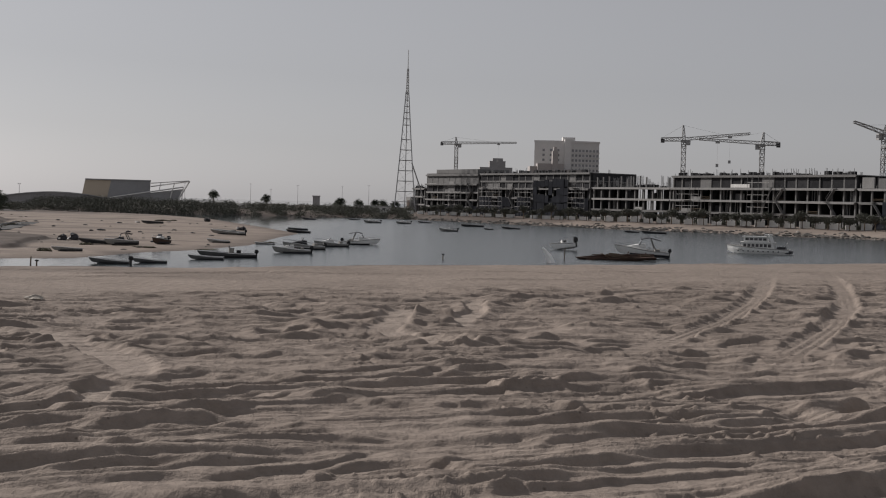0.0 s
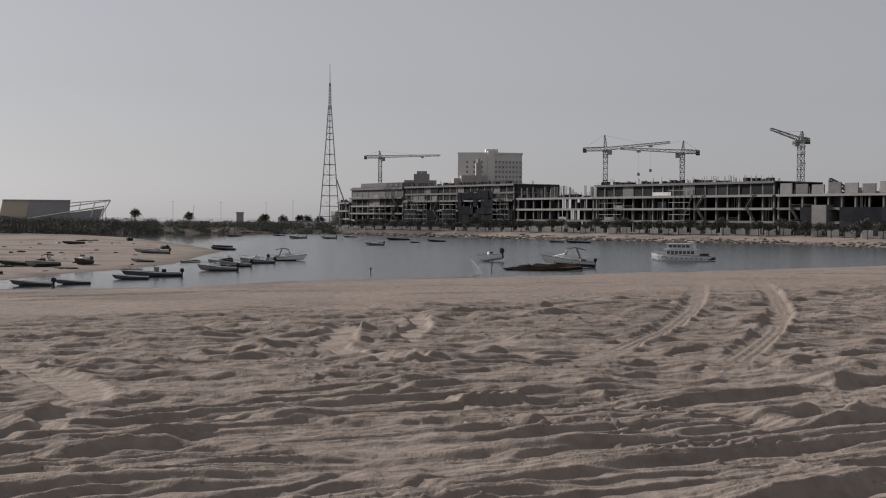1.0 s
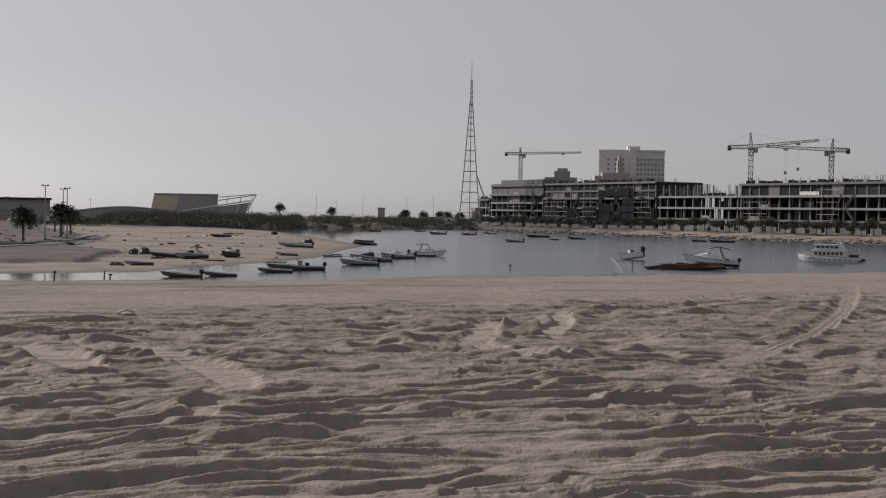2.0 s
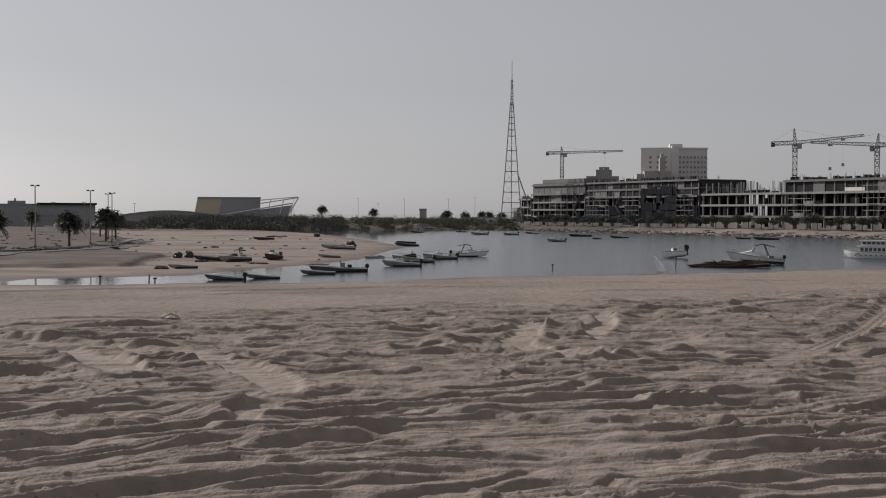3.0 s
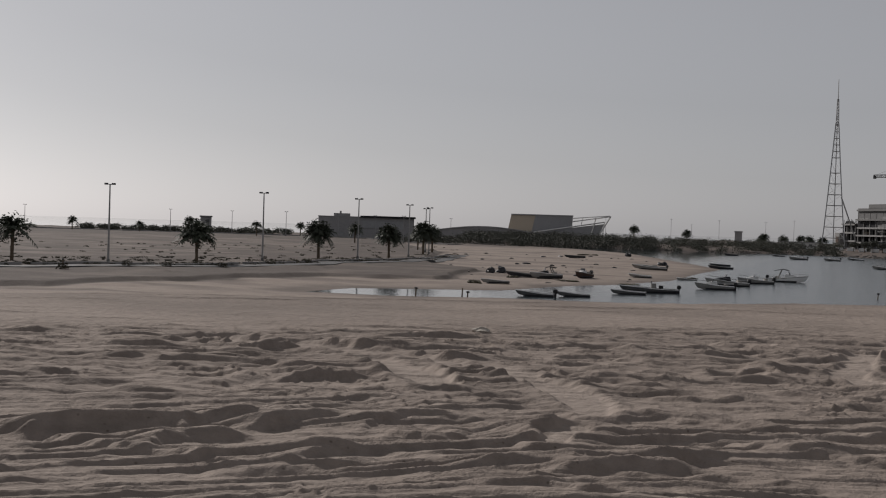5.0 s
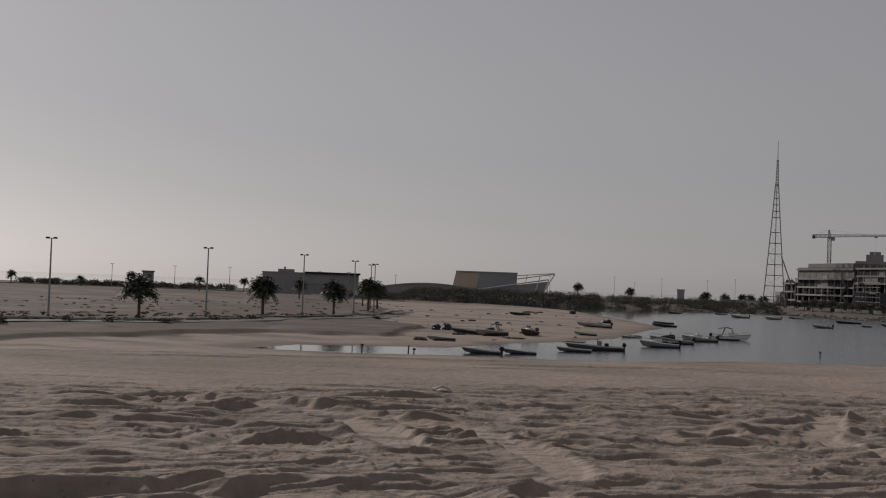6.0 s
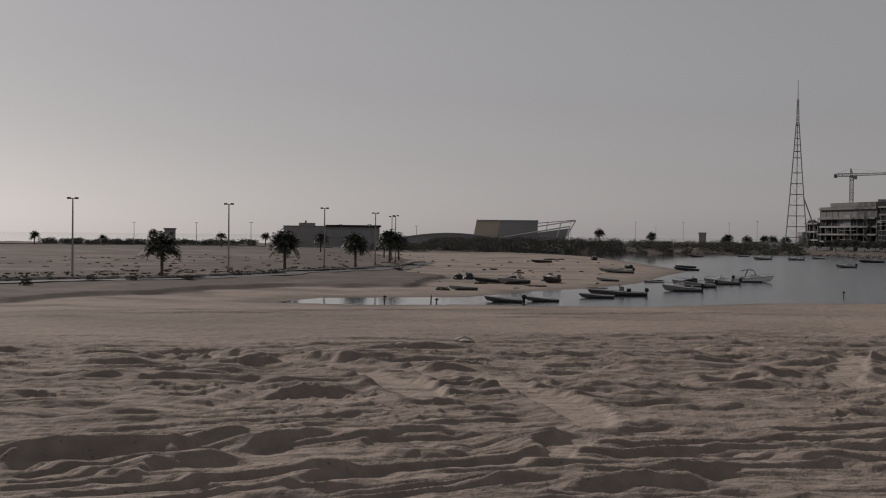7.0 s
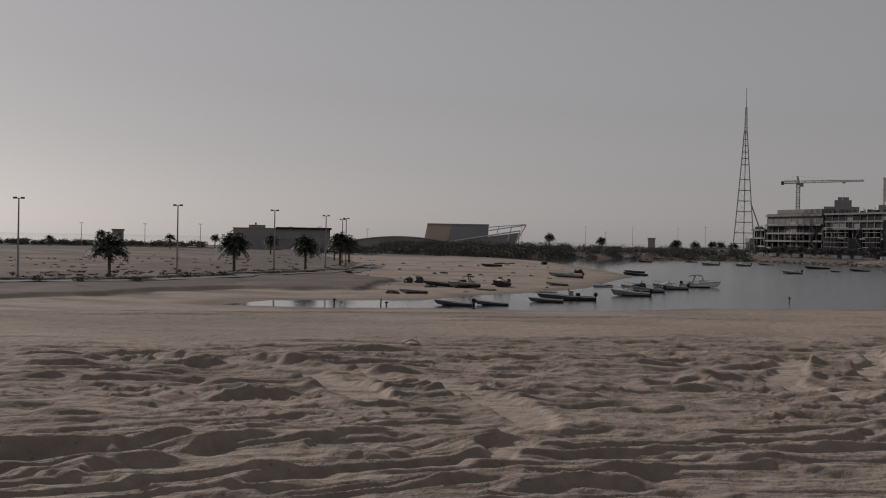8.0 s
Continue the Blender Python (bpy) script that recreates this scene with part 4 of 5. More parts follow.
for a, c, w in (((-8, -3, 2.5), (34, -3, 9.8), 0.7), ((17, -2, 9.6), (37.5, -2, 12.9), 0.6), ((17, -2, 11.4), (37, -2, 13.2), 0.5),
                ((37.3, -2, 13.0), (31.5, -2, 3.0), 0.8), ((29.5, -2, 12.0), (27.0, -2, 3.0), 0.6), ((34.0, -3, 9.8), (33.2, -3, 3.0), 0.5), ((22.5, -2, 12.2), (21.5, -2, 8.0), 0.4),
                ((31.5, -2, 3.0), (31.5, -2, 0), 0.7), ((27.0, -2, 3.0), (27.0, -2, 0), 0.6), ((33.2, -3, 3.0), (33.2, -3, 0), 0.5), ((-8, -3, 2.5), (-8, -3, 0), 0.6)):
    part("frame_bar", Shape().beam(a, c, w), WHITE_WALL, hall, "pale steel frame bar")

# long low hall on the plain
lx_, ly_ = bearing(20.7, 545)
long_hall = thing("long_hall", pose(lx_, ly_, -4.7, 0, 0, 20.7), "long low grey flat-roofed hall on the plain", "building")
part("body", Shape().box(-21, 20.2, 0, 22, 0, 9.0), RENDER_GREY, long_hall)
part("roof_slab", Shape().box(-3, 20.8, -1.0, 22.5, 9.0, 9.8), CONCRETE_DARK, long_hall, "dark flat roof edge")
part("dark_recess", Shape().box(-2, 16, -0.25, 0.1, 4.5, 7.5), STONE_GREY, long_hall)
part("roof_box", Shape().box(-14.5, -7.5, 3, 10, 9.0, 10.6).box(-12, -11.2, 4, 5, 10.6, 11.6), RENDER_GREY, long_hall)
part("parapet", Shape().box(-21.2, -2.9, -0.2, 22, 9.0, 9.35), RENDER_GREY, long_hall)
for k in range(5):
    part("door_panel", Shape().box(-19 + k * 3.6, -17 + k * 3.6, -0.15, 0.1, 0, 2.6), STONE_GREY, long_hall)
dx_, dy_ = bearing(15.4, 650)
dome = thing("low_hall", pose(dx_, dy_, -4.0, 0, 0, 15.4), "low hall with a shallow curved roof", "building")
arch_pts = [(-26 + 4 * k, 3.2 + 2.6 * math.sin(math.pi * k / 13)) for k in range(14)]
part("roof", Shape().loft([[(x, y, 0) for x, _ in arch_pts[:1] for y in (0,)] + [(x, y, z) for x, z in arch_pts] + [(arch_pts[-1][0], y, 0)] for y in (0, 20)]), RENDER_GREY, dome)
part("roof_edge", Shape().loft([[(x, y, z + 0.02) for x, z in arch_pts] + [(x, y, z + 0.5) for x, z in reversed(arch_pts)] for y in (-0.6, 20.4)]), STONE_GREY, dome)
bx_, by_ = bearing(27.9, 610)
block_far = thing("pump_house", pose(bx_, by_, -4.7, 0, 0, 27.9), "small grey flat-roofed block by the sea", "building")
part("body", Shape().box(-2.6, 2.6, 0, 5, 0, 7.6), RENDER_GREY, block_far)
part("roof_slab", Shape().box(-3.0, 3.0, -0.4, 5.4, 7.2, 7.9), CONCRETE, block_far)
part("window", Shape().box(0.2, 1.6, -0.12, 0.1, 4.8, 6.2), GLASS_DARK, block_far)
sx_, sy_ = bearing(4.07, 800)
silo = thing("water_tower", pose(sx_, sy_, -3.6), "squat grey concrete tower among trees", "tower")
part("body", Shape().box(-2.1, 2.1, 0, 4, 0, 7.6), RENDER_GREY, silo)
part("cap", Shape().box(-2.4, 2.4, -0.3, 4.3, 6.9, 7.7), RENDER_GREY, silo)
gx_, gy_ = bearing(1.5, 560)
shed = thing("white_shed", pose(gx_, gy_, -3.4, 0, 0, 1.5), "long white single-storey site shed", "shed")
part("body", Shape().box(-8.2, 8.2, 0, 5, 0, 2.7), WHITE_WALL, shed)
part("roof", Shape().box(-8.5, 8.5, -0.4, 5.4, 2.7, 3.0), CONCRETE_PALE, shed)
for k in range(4):
    part("window", Shape().box(-6.6 + k * 3.6, -5.2 + k * 3.6, -0.06, 0.1, 1.0, 2.0), GLASS_DARK, shed)


# parked vans by the far shore
def parked_van(left, dist, seed):
    x, y = bearing(left, dist)
    van = thing("parked_van", pose(x, y, height_at(x, y), 0, 0, left + seed * 13), "white van parked behind the far shore", "van", group="parked vans")
    body = part("body", Shape().loft([[(-2.4, y2, z) for y2, z in ((-0.9, 0.4), (0.9, 0.4), (0.9, 2.2), (-0.9, 2.2))], [(1.3, y2, z) for y2, z in ((-0.9, 0.4), (0.9, 0.4), (0.85, 2.2), (-0.85, 2.2))],
                                      [(2.4, y2, z) for y2, z in ((-0.85, 0.4), (0.85, 0.4), (0.8, 1.1), (-0.8, 1.1))]]), WHITE_WALL, van)
    part("window", Shape().box(0.2, 1.3, -0.93, 0.93, 1.35, 1.95), GLASS_DARK, body)
    for wx in (-1.5, 1.5):
        for wy in (-0.85, 0.85):
            part("wheel", Shape().beam((wx, wy - 0.1, 0.35), (wx, wy + 0.1, 0.35), 0.7, 0.7, 10), RUBBER, van)


for k, (left, dist) in enumerate(((7.75, 575), (7.35, 580), (7.0, 578), (5.2, 600), (2.9, 590), (2.5, 575))):
    parked_van(left, dist, k)


# ---------------------------------------------------------------- street lamps on the plain
def street_lamp(left, dist, h, label, arms=2):
    x, y = bearing(left, dist)
    lamp = thing("street_lamp", pose(x, y, height_at(x, y) - 0.05, 0, 0, left), label, "street lamp", group="street lamps along the road")
    part("pole", Shape().beam((0, 0, 0), (0, 0, h), 0.32, 0.18, 8), CRANE_STEEL, lamp)
    part("foot", Shape().beam((0, 0, 0), (0, 0, 0.5), 0.5, 0.45, 8), CONCRETE, lamp)
    part("arm", Shape().beam((-0.5 if arms == 2 else 0, 0, h - 0.05), (0.5, 0, h - 0.05), 0.1), STEEL, lamp)
    for sx in ((-1, 1) if arms == 2 else (1,)):
        part("lamp_head", Shape().box(min(sx * 0.22, sx * 0.72), max(sx * 0.22, sx * 0.72), -0.2, 0.2, h - 0.12, h + 0.12), LAMP_HEAD, lamp, "dark lamp housing")
    return lamp


for left, dist in ((32.1, 171), (25.4, 193), (21.13, 218), (18.82, 250), (17.9, 282)):
    street_lamp(left, dist, 10.35, "tall grey twin-headed street lamp on sandy ground")
street_lamp(18.06, 300, 10.4, "tall grey twin-headed street lamp on sandy ground")
for left, dist in ((29.45, 560), (26.75, 560), (24.35, 520), (22.0, 540), (20.35, 540), (19.05, 460), (35.6, 560), (16.9, 640)):
    street_lamp(left, dist, 10.0, "distant slim street lamp near the sea", arms=2)
for left, dist, h in ((9.9, 900, 14), (7.0, 900, 15), (4.9, 900, 15), (2.9, 900, 15), (1.7, 880, 16), (6.1, 950, 12)):
    x, y = bearing(left, dist)
    pole = thing("utility_pole", pose(x, y, height_at(x, y)), "thin distant steel pole", "pole", group="distant poles")
    part("pole", Shape().beam((0, 0, 0), (0, 0, h), 0.3, 0.2, 6), STEEL, pole)
    part("cross_arm", Shape().beam((-1, 0, h - 0.4), (1, 0, h - 0.4), 0.15), STEEL, pole)


# ---------------------------------------------------------------- date palms
def leafy(s, centre, size, n, leaf, rnd):
    """A loose crown of many small leaf clumps with gaps."""
    for _ in range(n):
        while True:
            p = [rnd.uniform(-1, 1) for _ in range(3)]
            d = sum(a * a for a in p)
            if 0.12 < d < 1:
                break
        f = 1 + rnd.uniform(-0.18, 0.22)
        c = Vector((centre[0] + p[0] * size[0] * f, centre[1] + p[1] * size[1] * f, centre[2] + p[2] * size[2] * f))
        for _ in range(2):
            u = Vector((rnd.uniform(-1, 1), rnd.uniform(-1, 1), rnd.uniform(-0.6, 0.6))).normalized() * leaf * rnd.uniform(0.6, 1.3)
            v = Vector((rnd.uniform(-1, 1), rnd.uniform(-1, 1), rnd.uniform(-1, 1))).normalized() * leaf * rnd.uniform(0.4, 0.9)
            s.add([tuple(c - u), tuple(c + v), tuple(c + u), tuple(c - v)], [(0, 1, 2, 3)])


def frond(s, base, heading, lift, length, rnd, droop=1.0):
    """An arching rib with narrow leaflets on both sides."""
    pts = []
    for k in range(7):
        t = k / 6
        out = length * (t * math.cos(lift) + 0.1 * t * t)
        up = length * (math.sin(lift) * t - droop * 0.75 * t * t)
        pts.append(Vector((base[0] + math.cos(heading) * out, base[1] + math.sin(heading) * out, base[2] + up)))
    side = Vector((-math.sin(heading), math.cos(heading), 0))
    for k in range(6):
        s.beam(pts[k], pts[k + 1], 0.09 * (1 - k / 7), 0.09 * (1 - (k + 1) / 7), 3)
        for sg in (-1, 1):
            for f in (0.2, 0.7):
                p = pts[k].lerp(pts[k + 1], f)
                ll = length * 0.30 * (1 - 0.45 * abs(k - 2.2) / 4) * rnd.uniform(0.8, 1.2)
                tip = p + side * sg * ll * 0.75 + (pts[k + 1] - pts[k]).normalized() * ll * 0.5 - Vector((0, 0, ll * rnd.uniform(0.15, 0.45)))
                a = p + (pts[k + 1] - pts[k]).normalized() * 0.17
                c = p - (pts[k + 1] - pts[k]).normalized() * 0.17
                s.add([tuple(a), tuple(c), tuple(tip)], [(0, 1, 2)])


def date_palm(left, dist, h, spread, label, seed, z=None, fronds=46, group="palms along the road"):
    rnd = random.Random(seed)
    x, y = bearing(left, dist)
    palm = thing("date_palm", pose(x, y, (height_at(x, y) if z is None else z) - 0.06, 0, 0, rnd.uniform(0, 360)), label, "palm tree", group=group)
    th = h * 0.68
    rings = []
    for k in range(9):
        t = k / 8
        r = (0.20 - 0.04 * t) * h / 5.5 * (1.12 if k % 2 else 0.95)
        rings.append([(r * math.cos(a) + 0.12 * t * t, r * math.sin(a), th * t) for a in [2 * math.pi * i / 9 for i in range(9)]])
    part("trunk", Shape().loft(rings), BARK, palm)
    s = Shape()
    for k in range(fronds):
        lift = rnd.choice((rnd.uniform(0.9, 1.45), rnd.uniform(0.35, 1.0), rnd.uniform(-0.3, 0.4)))
        frond(s, (0.12, 0, th), rnd.uniform(0, 2 * math.pi), lift, spread * rnd.uniform(0.85, 1.15), rnd, droop=rnd.uniform(0.5, 1.0))
    leafy(s, (0.12, 0, th), (spread * 0.8, spread * 0.8, spread * 0.72), int(fronds * 7), 0.19 * h / 6, rnd)
    part("crown", s, PALM_LEAF, palm, "dusty dark green drooping fronds")
    return palm


for k, (left, dist, h, spread) in enumerate(((28.3, 181, 6.2, 2.6), (22.9, 213, 6.8, 2.7), (19.72, 243, 6.7, 2.7), (18.16, 276, 7.4, 2.9), (17.75, 300, 6.6, 2.7))):
    date_palm(left, dist, h, spread, "bushy date palm with dusty dark fronds", 40 + k, fronds=95)
for k, (left, dist, h, spread) in enumerate(((33.63, 540, 6.4, 2.4), (30.77, 545, 4.6, 2.5), (21.25, 400, 6.6, 2.8), (25.66, 500, 6.4, 2.4), (28.62, 500, 8.0, 2.2), (23.7, 520, 6.6, 2.2), (18.4, 330, 6.0, 2.4), (36.1, 170, 6.2, 2.7))):
    date_palm(left, dist, h, spread, "distant date palm on the plain", 60 + k, fronds=38)
rnd = random.Random(5)
for k, left in enumerate((8.65, 6.3, 3.1, 2.95, 2.15, 1.4, 1.05, 0.5)):
    date_palm(left, rnd.uniform(560, 640), rnd.uniform(4.6, 7.2) if k else 9.0, rnd.uniform(2.5, 3.1), "distant dark palm behind the far shore", 80 + k, fronds=60, group="palms behind the far shore")


# ---------------------------------------------------------------- trees and bushes
def shore_tree_model(seed, h, wide):
    rnd = random.Random(seed)
    tree = thing("shore_tree", pose(0, 0, -500), "clipped dark shade tree on the promenade", "tree", group="trees along the promenade")
    s = Shape()
    s.beam((0, 0, 0), (0.1, 0, h * 0.45), 0.34, 0.24, 6)
    for k in range(4):
        a = rnd.uniform(0, 6.28)
        s.beam((0.1, 0, h * 0.42), (math.cos(a) * wide * 0.6, math.sin(a) * wide * 0.6, h * 0.72), 0.2, 0.08, 4)
    part("trunk", s, BARK, tree)
    s = Shape()
    for k in range(5):
        leafy(s, (rnd.uniform(-0.5, 0.5) * wide, rnd.uniform(-0.5, 0.5) * wide, h * rnd.uniform(0.58, 0.8)), (wide * 0.62, wide * 0.62, h * 0.22), 120, 0.22, rnd)
    part("crown", s, LEAF, tree)
    return tree


models = [shore_tree_model(200 + k, 4.4 + 0.3 * k, 2.3) for k in range(3)]
rnd = random.Random(9)
SHORE_LEFT = [-60, -26, -20, -14, -8, -3, 0, 6, 14, 16]
SHORE_DIST = [334, 316, 368, 391, 428, 472, 512, 520, 506, 512]


def shore(left):
    return float(np.interp(left, SHORE_LEFT, SHORE_DIST))


left, k = -0.8, 0
while left > -27:
    d = shore(left) + 26 + rnd.uniform(-1.5, 1.5)
    x, y = bearing(left, d)
    m = pose(x, y, height_at(x, y) - 0.05, 0, 0, rnd.uniform(0, 360))
    f = rnd.uniform(0.85, 1.15)
    if k < 3:
        models[k].matrix_basis = m
    else:
        t = copy_thing(models[k % 3], m)
        t.scale = (f, f, f * rnd.uniform(0.9, 1.1))
    left -= math.degrees(3.7 / d) * rnd.uniform(0.85, 1.2) * 0.95
    k += 1

# belts of bushes on the far shore, across the inlet, uncountable
rnd = random.Random(12)


def bush_belt(name, label, start, end, near, deep, low, high, n, leaf=0.26):
    s = Shape()
    for _ in range(n):
        left = rnd.uniform(start, end)
        d = shore(left) + near + rnd.uniform(0, deep) if left < 15.9 else near + 512 + rnd.uniform(0, deep)
        x, y = bearing(left, d)
        h = rnd.uniform(low, high)
        z = height_at(x, y)
        leafy(s, (x, y, z + h * 0.42), (h * 0.95, h * 0.95, h * 0.58), 110, leaf, rnd)
    ob = new(name, s.mesh(name, LEAF))
    return tagged(ob, label, "bushes", kind="stuff")


bush_belt("bush_belt", "dense dusty green bushes along the far shore", 7.8, 16.5, 1, 60, 2.2, 4.6, 420)
bush_belt("bush_belt", "low dusty bushes and hedges along the far shore", -0.3, 8.2, 1, 80, 1.4, 3.4, 280)
bush_belt("bush_belt", "low dark bushes before the hall on the plain", 16.5, 19.5, -30, 80, 1.6, 3.4, 60)
bush_belt("bush_belt", "dusty trees on the distant headland", 24.2, 33.4, 60, 60, 1.5, 3.0, 130, 0.35)
bush_belt("bush_belt", "thin dark shrubs between the promenade trees", -26, -1, 34.5, 3, 1.0, 2.4, 60, 0.35)

# pale hoarding behind the promenade trees
left, k = -0.2, 0
hoarding = thing("site_hoarding", pose(0, 0, 0), "pale panel hoarding along the building site", "fence", kind="structure")
while left > -27:
    d = shore(left) + 31
    x, y = bearing(left, d)
    if rnd.random() < 0.9:
        h = 2.1 if left < -9 else 1.3
        part("panel", Shape().box(-1.9, 1.9, -0.06, 0.06, 0, h), SITE_FENCE, hoarding, at=pose(x, y, height_at(x, y) - 0.03, 0, 0, left + 35))
    left -= math.degrees(3.5 / d) * 1.3
    k += 1

# stones of the far bank
rnd = random.Random(14)
STONES = [lumpy(Shape(), (0, 0, 0.2), (1, 0.8, 0.55), 300 + k, 0.3, 4, 6).mesh("stone", ROCK) for k in range(4)]
riprap = thing("stone_bank", pose(0, 0, 0), "loose stone bank at the water's edge", "stones", kind="structure")
for k in range(260):
    left = rnd.uniform(-26, 1)
    x, y = bearing(left, shore(left) + rnd.uniform(-3, 16))
    f = rnd.uniform(0.2, 0.65)
    part("stone", STONES[k % 4], None, riprap, at=pose(x, y, height_at(x, y), 0, 0, rnd.uniform(0, 360)) @ Matrix.Diagonal((f * 1.6, f, f, 1)))
s = Shape()
for k in range(900):
    left = rnd.uniform(-27, 16)
    x, y = bearing(left, shore(left) + rnd.uniform(-3, 10))
    f = rnd.uniform(0.2, 0.7)
    lumpy(s, (x, y, height_at(x, y) + f * 0.2), (f * 1.5, f, f * 0.6), 900 + k, 0.3, 3, 5)
tagged(new("pebble_edge", s.mesh("pebble_edge", ROCK)), "small grey stones strewn on the far bank", "stones", kind="stuff")

# ---------------------------------------------------------------- road edge and scrub on the plain
KERB_LINE = [(bearing(60, 150)), (bearing(45, 150)), bearing(34.9, 157), bearing(29.1, 165), bearing(25.5, 176), bearing(22.9, 187), bearing(20, 211), bearing(17.8, 233), bearing(16.4, 300)]


def along(pts, gap):
    out = []
    for (ax, ay), (cx, cy) in zip(pts[:-1], pts[1:]):
        ln = math.hypot(cx - ax, cy - ay)
        for k in range(int(ln / gap)):
            t = (k + 0.5) * gap / ln
            out.append((ax + (cx - ax) * t, ay + (cy - ay) * t, math.degrees(math.atan2(cy - ay, cx - ax))))
    return out


def ribbon(name, pts, width, lift, mat, label, category):
    """A thin paved strip that follows the ground."""
    rings = []
    fine = along(pts, 2.0)
    for x, y, a in fine:
        nx, ny = -math.sin(radians(a)) * width / 2, math.cos(radians(a)) * width / 2
        z = height_at(x, y) + lift
        rings.append([(x + nx, y + ny, z), (x - nx, y - ny, z), (x - nx, y - ny, z - 0.4), (x + nx, y + ny, z - 0.4)])
    ob = new(name, Shape().loft(rings).mesh(name, mat))
    return tagged(ob, label, category, kind="structure")


ribbon("road", KERB_LINE, 4.0, 0.06, ASPHALT, "sand-dusted asphalt road curving over the plain", "road")
kerb = thing("kerb", pose(0, 0, 0), "concrete kerb along the road", "kerb", kind="structure")
KERB_STONE = Shape().box(-1.0, 1.0, -0.12, 0.12, -0.3, 0.14).mesh("kerb_stone", KERB)
for x, y, a in along(KERB_LINE[1:], 2.05)[:150]:
    for off in (3.0,):
        qx, qy = x - math.sin(radians(a)) * off, y + math.cos(radians(a)) * off
        part("kerb_stone", KERB_STONE, None, kerb, at=pose(qx, qy, height_at(qx, qy) + 0.15, 0, 0, a))
FAR_ROAD = [bearing(44, 560), bearing(34.9, 575), bearing(27.9, 560), bearing(20.4, 530), bearing(16.5, 470)]
ribbon("road", FAR_ROAD, 6, 0.25, ASPHALT, "far asphalt road along the sea", "road")
far_kerb = thing("kerb", pose(0, 0, 0), "pale kerb along the far road", "kerb", kind="structure")
for x, y, a in along(FAR_ROAD, 6.0):
    qx, qy = x + math.sin(radians(a)) * 3.4, y - math.cos(radians(a)) * 3.4
    part("kerb_stone", KERB_STONE, None, far_kerb, at=pose(qx, qy, height_at(qx, qy) + 0.2, 0, 0, a) @ Matrix.Diagonal((2.9, 1.5, 1.6, 1)))

rnd = random.Random(15)
s = Shape()
for k in range(620):
    left = rnd.uniform(16.5, 44)
    base = float(np.interp(left, [16.4, 17.8, 20, 22.9, 25.5, 29.1, 34.9, 45], [300, 233, 211, 187, 176, 165, 157, 150]))
    d = base + rnd.choice((rnd.uniform(2, 8), rnd.uniform(2, 30), rnd.uniform(5, 160)))
    x, y = bearing(left, d)
    h = rnd.uniform(0.10, 0.28)
    leafy(s, (x, y, height_at(x, y) + h * 0.4), (h * rnd.uniform(1.5, 4), h * 1.8, h * 0.6), 22, 0.12, rnd)
tagged(new("scrub", s.mesh("scrub", SCRUB)), "low dry scrub tufts scattered over the sandy plain", "scrub", kind="stuff")
for k, (left, d) in enumerate(((31.3, 160), (34.0, 152), (25.0, 181), (23.4, 190), (27.2, 168), (29.6, 162))):
    x, y = bearing(left, d)
    bush = Shape()
    leafy(bush, (x, y, height_at(x, y) + 0.28), (0.75, 0.6, 0.4), 110, 0.12, rnd)
    tagged(new("scrub_bush", bush.mesh("scrub_bush", SCRUB)), "rounded dark desert bush beside the road", "bush", group="roadside bushes")


# ---------------------------------------------------------------- boats
def hull_shape(L, beam, depth, sheer=0.28, rake=0.18, wall=0.05, full=0.62):
    """An open hull: bow towards +x, waterline at z = 0, with real side thickness."""
    rings = []
    for k in range(13):
        t = k / 12
        x = -L / 2 + L * t
        w = beam / 2 * (0.9 + 0.1 * min(t / 0.3, 1)) * (1 - max(0, (t - full) / (1 - full)) ** 2.0)
        w = max(w, 0.03)
        top = depth * (0.62 + sheer * t * t * 2.2)
        keel = -depth * 0.28 * (1 - max(0, (t - 0.75) / 0.25) ** 2) + (depth * 0.5 * max(0, (t - 0.88) / 0.12))
        ox = rake * L * max(0, t - 0.8) / 0.2
        out = [(x + ox, -w, top), (x + ox * 0.8, -w * 0.97, top * 0.55), (x + ox * 0.4, -w * 0.82, keel * 0.25), (x, -w * 0.45, keel * 0.85), (x, 0, keel),
               (x, w * 0.45, keel * 0.85), (x + ox * 0.4, w * 0.82, keel * 0.25), (x + ox * 0.8, w * 0.97, top * 0.55), (x + ox, w, top)]
        iw = max(w - wall, 0.01)
        floor = max(keel + 0.12, -0.02) + 0.1
        inn = [(x + ox, iw, top), (x + ox * 0.6, iw * 0.85, floor), (x + ox * 0.6, -iw * 0.85, floor), (x + ox, -iw, top)]
        rings.append(out + inn)
    return Shape().loft(rings)


def rail_shape(L, beam, depth, sheer=0.28, rake=0.18, full=0.62, r=0.09, lift=0.0):
    s = Shape()
    for sg in (-1, 1):
        pts = []
        for k in range(13):
            t = k / 12
            w = max(beam / 2 * (0.9 + 0.1 * min(t / 0.3, 1)) * (1 - max(0, (t - full) / (1 - full)) ** 2.0), 0.03)
            pts.append(((-L / 2 + L * t) + rake * L * max(0, t - 0.8) / 0.2, sg * (w + 0.02), depth * (0.62 + sheer * t * t * 2.2) + lift))
        for a, c in zip(pts[:-1], pts[1:]):
            s.beam(a, c, r)
    return s


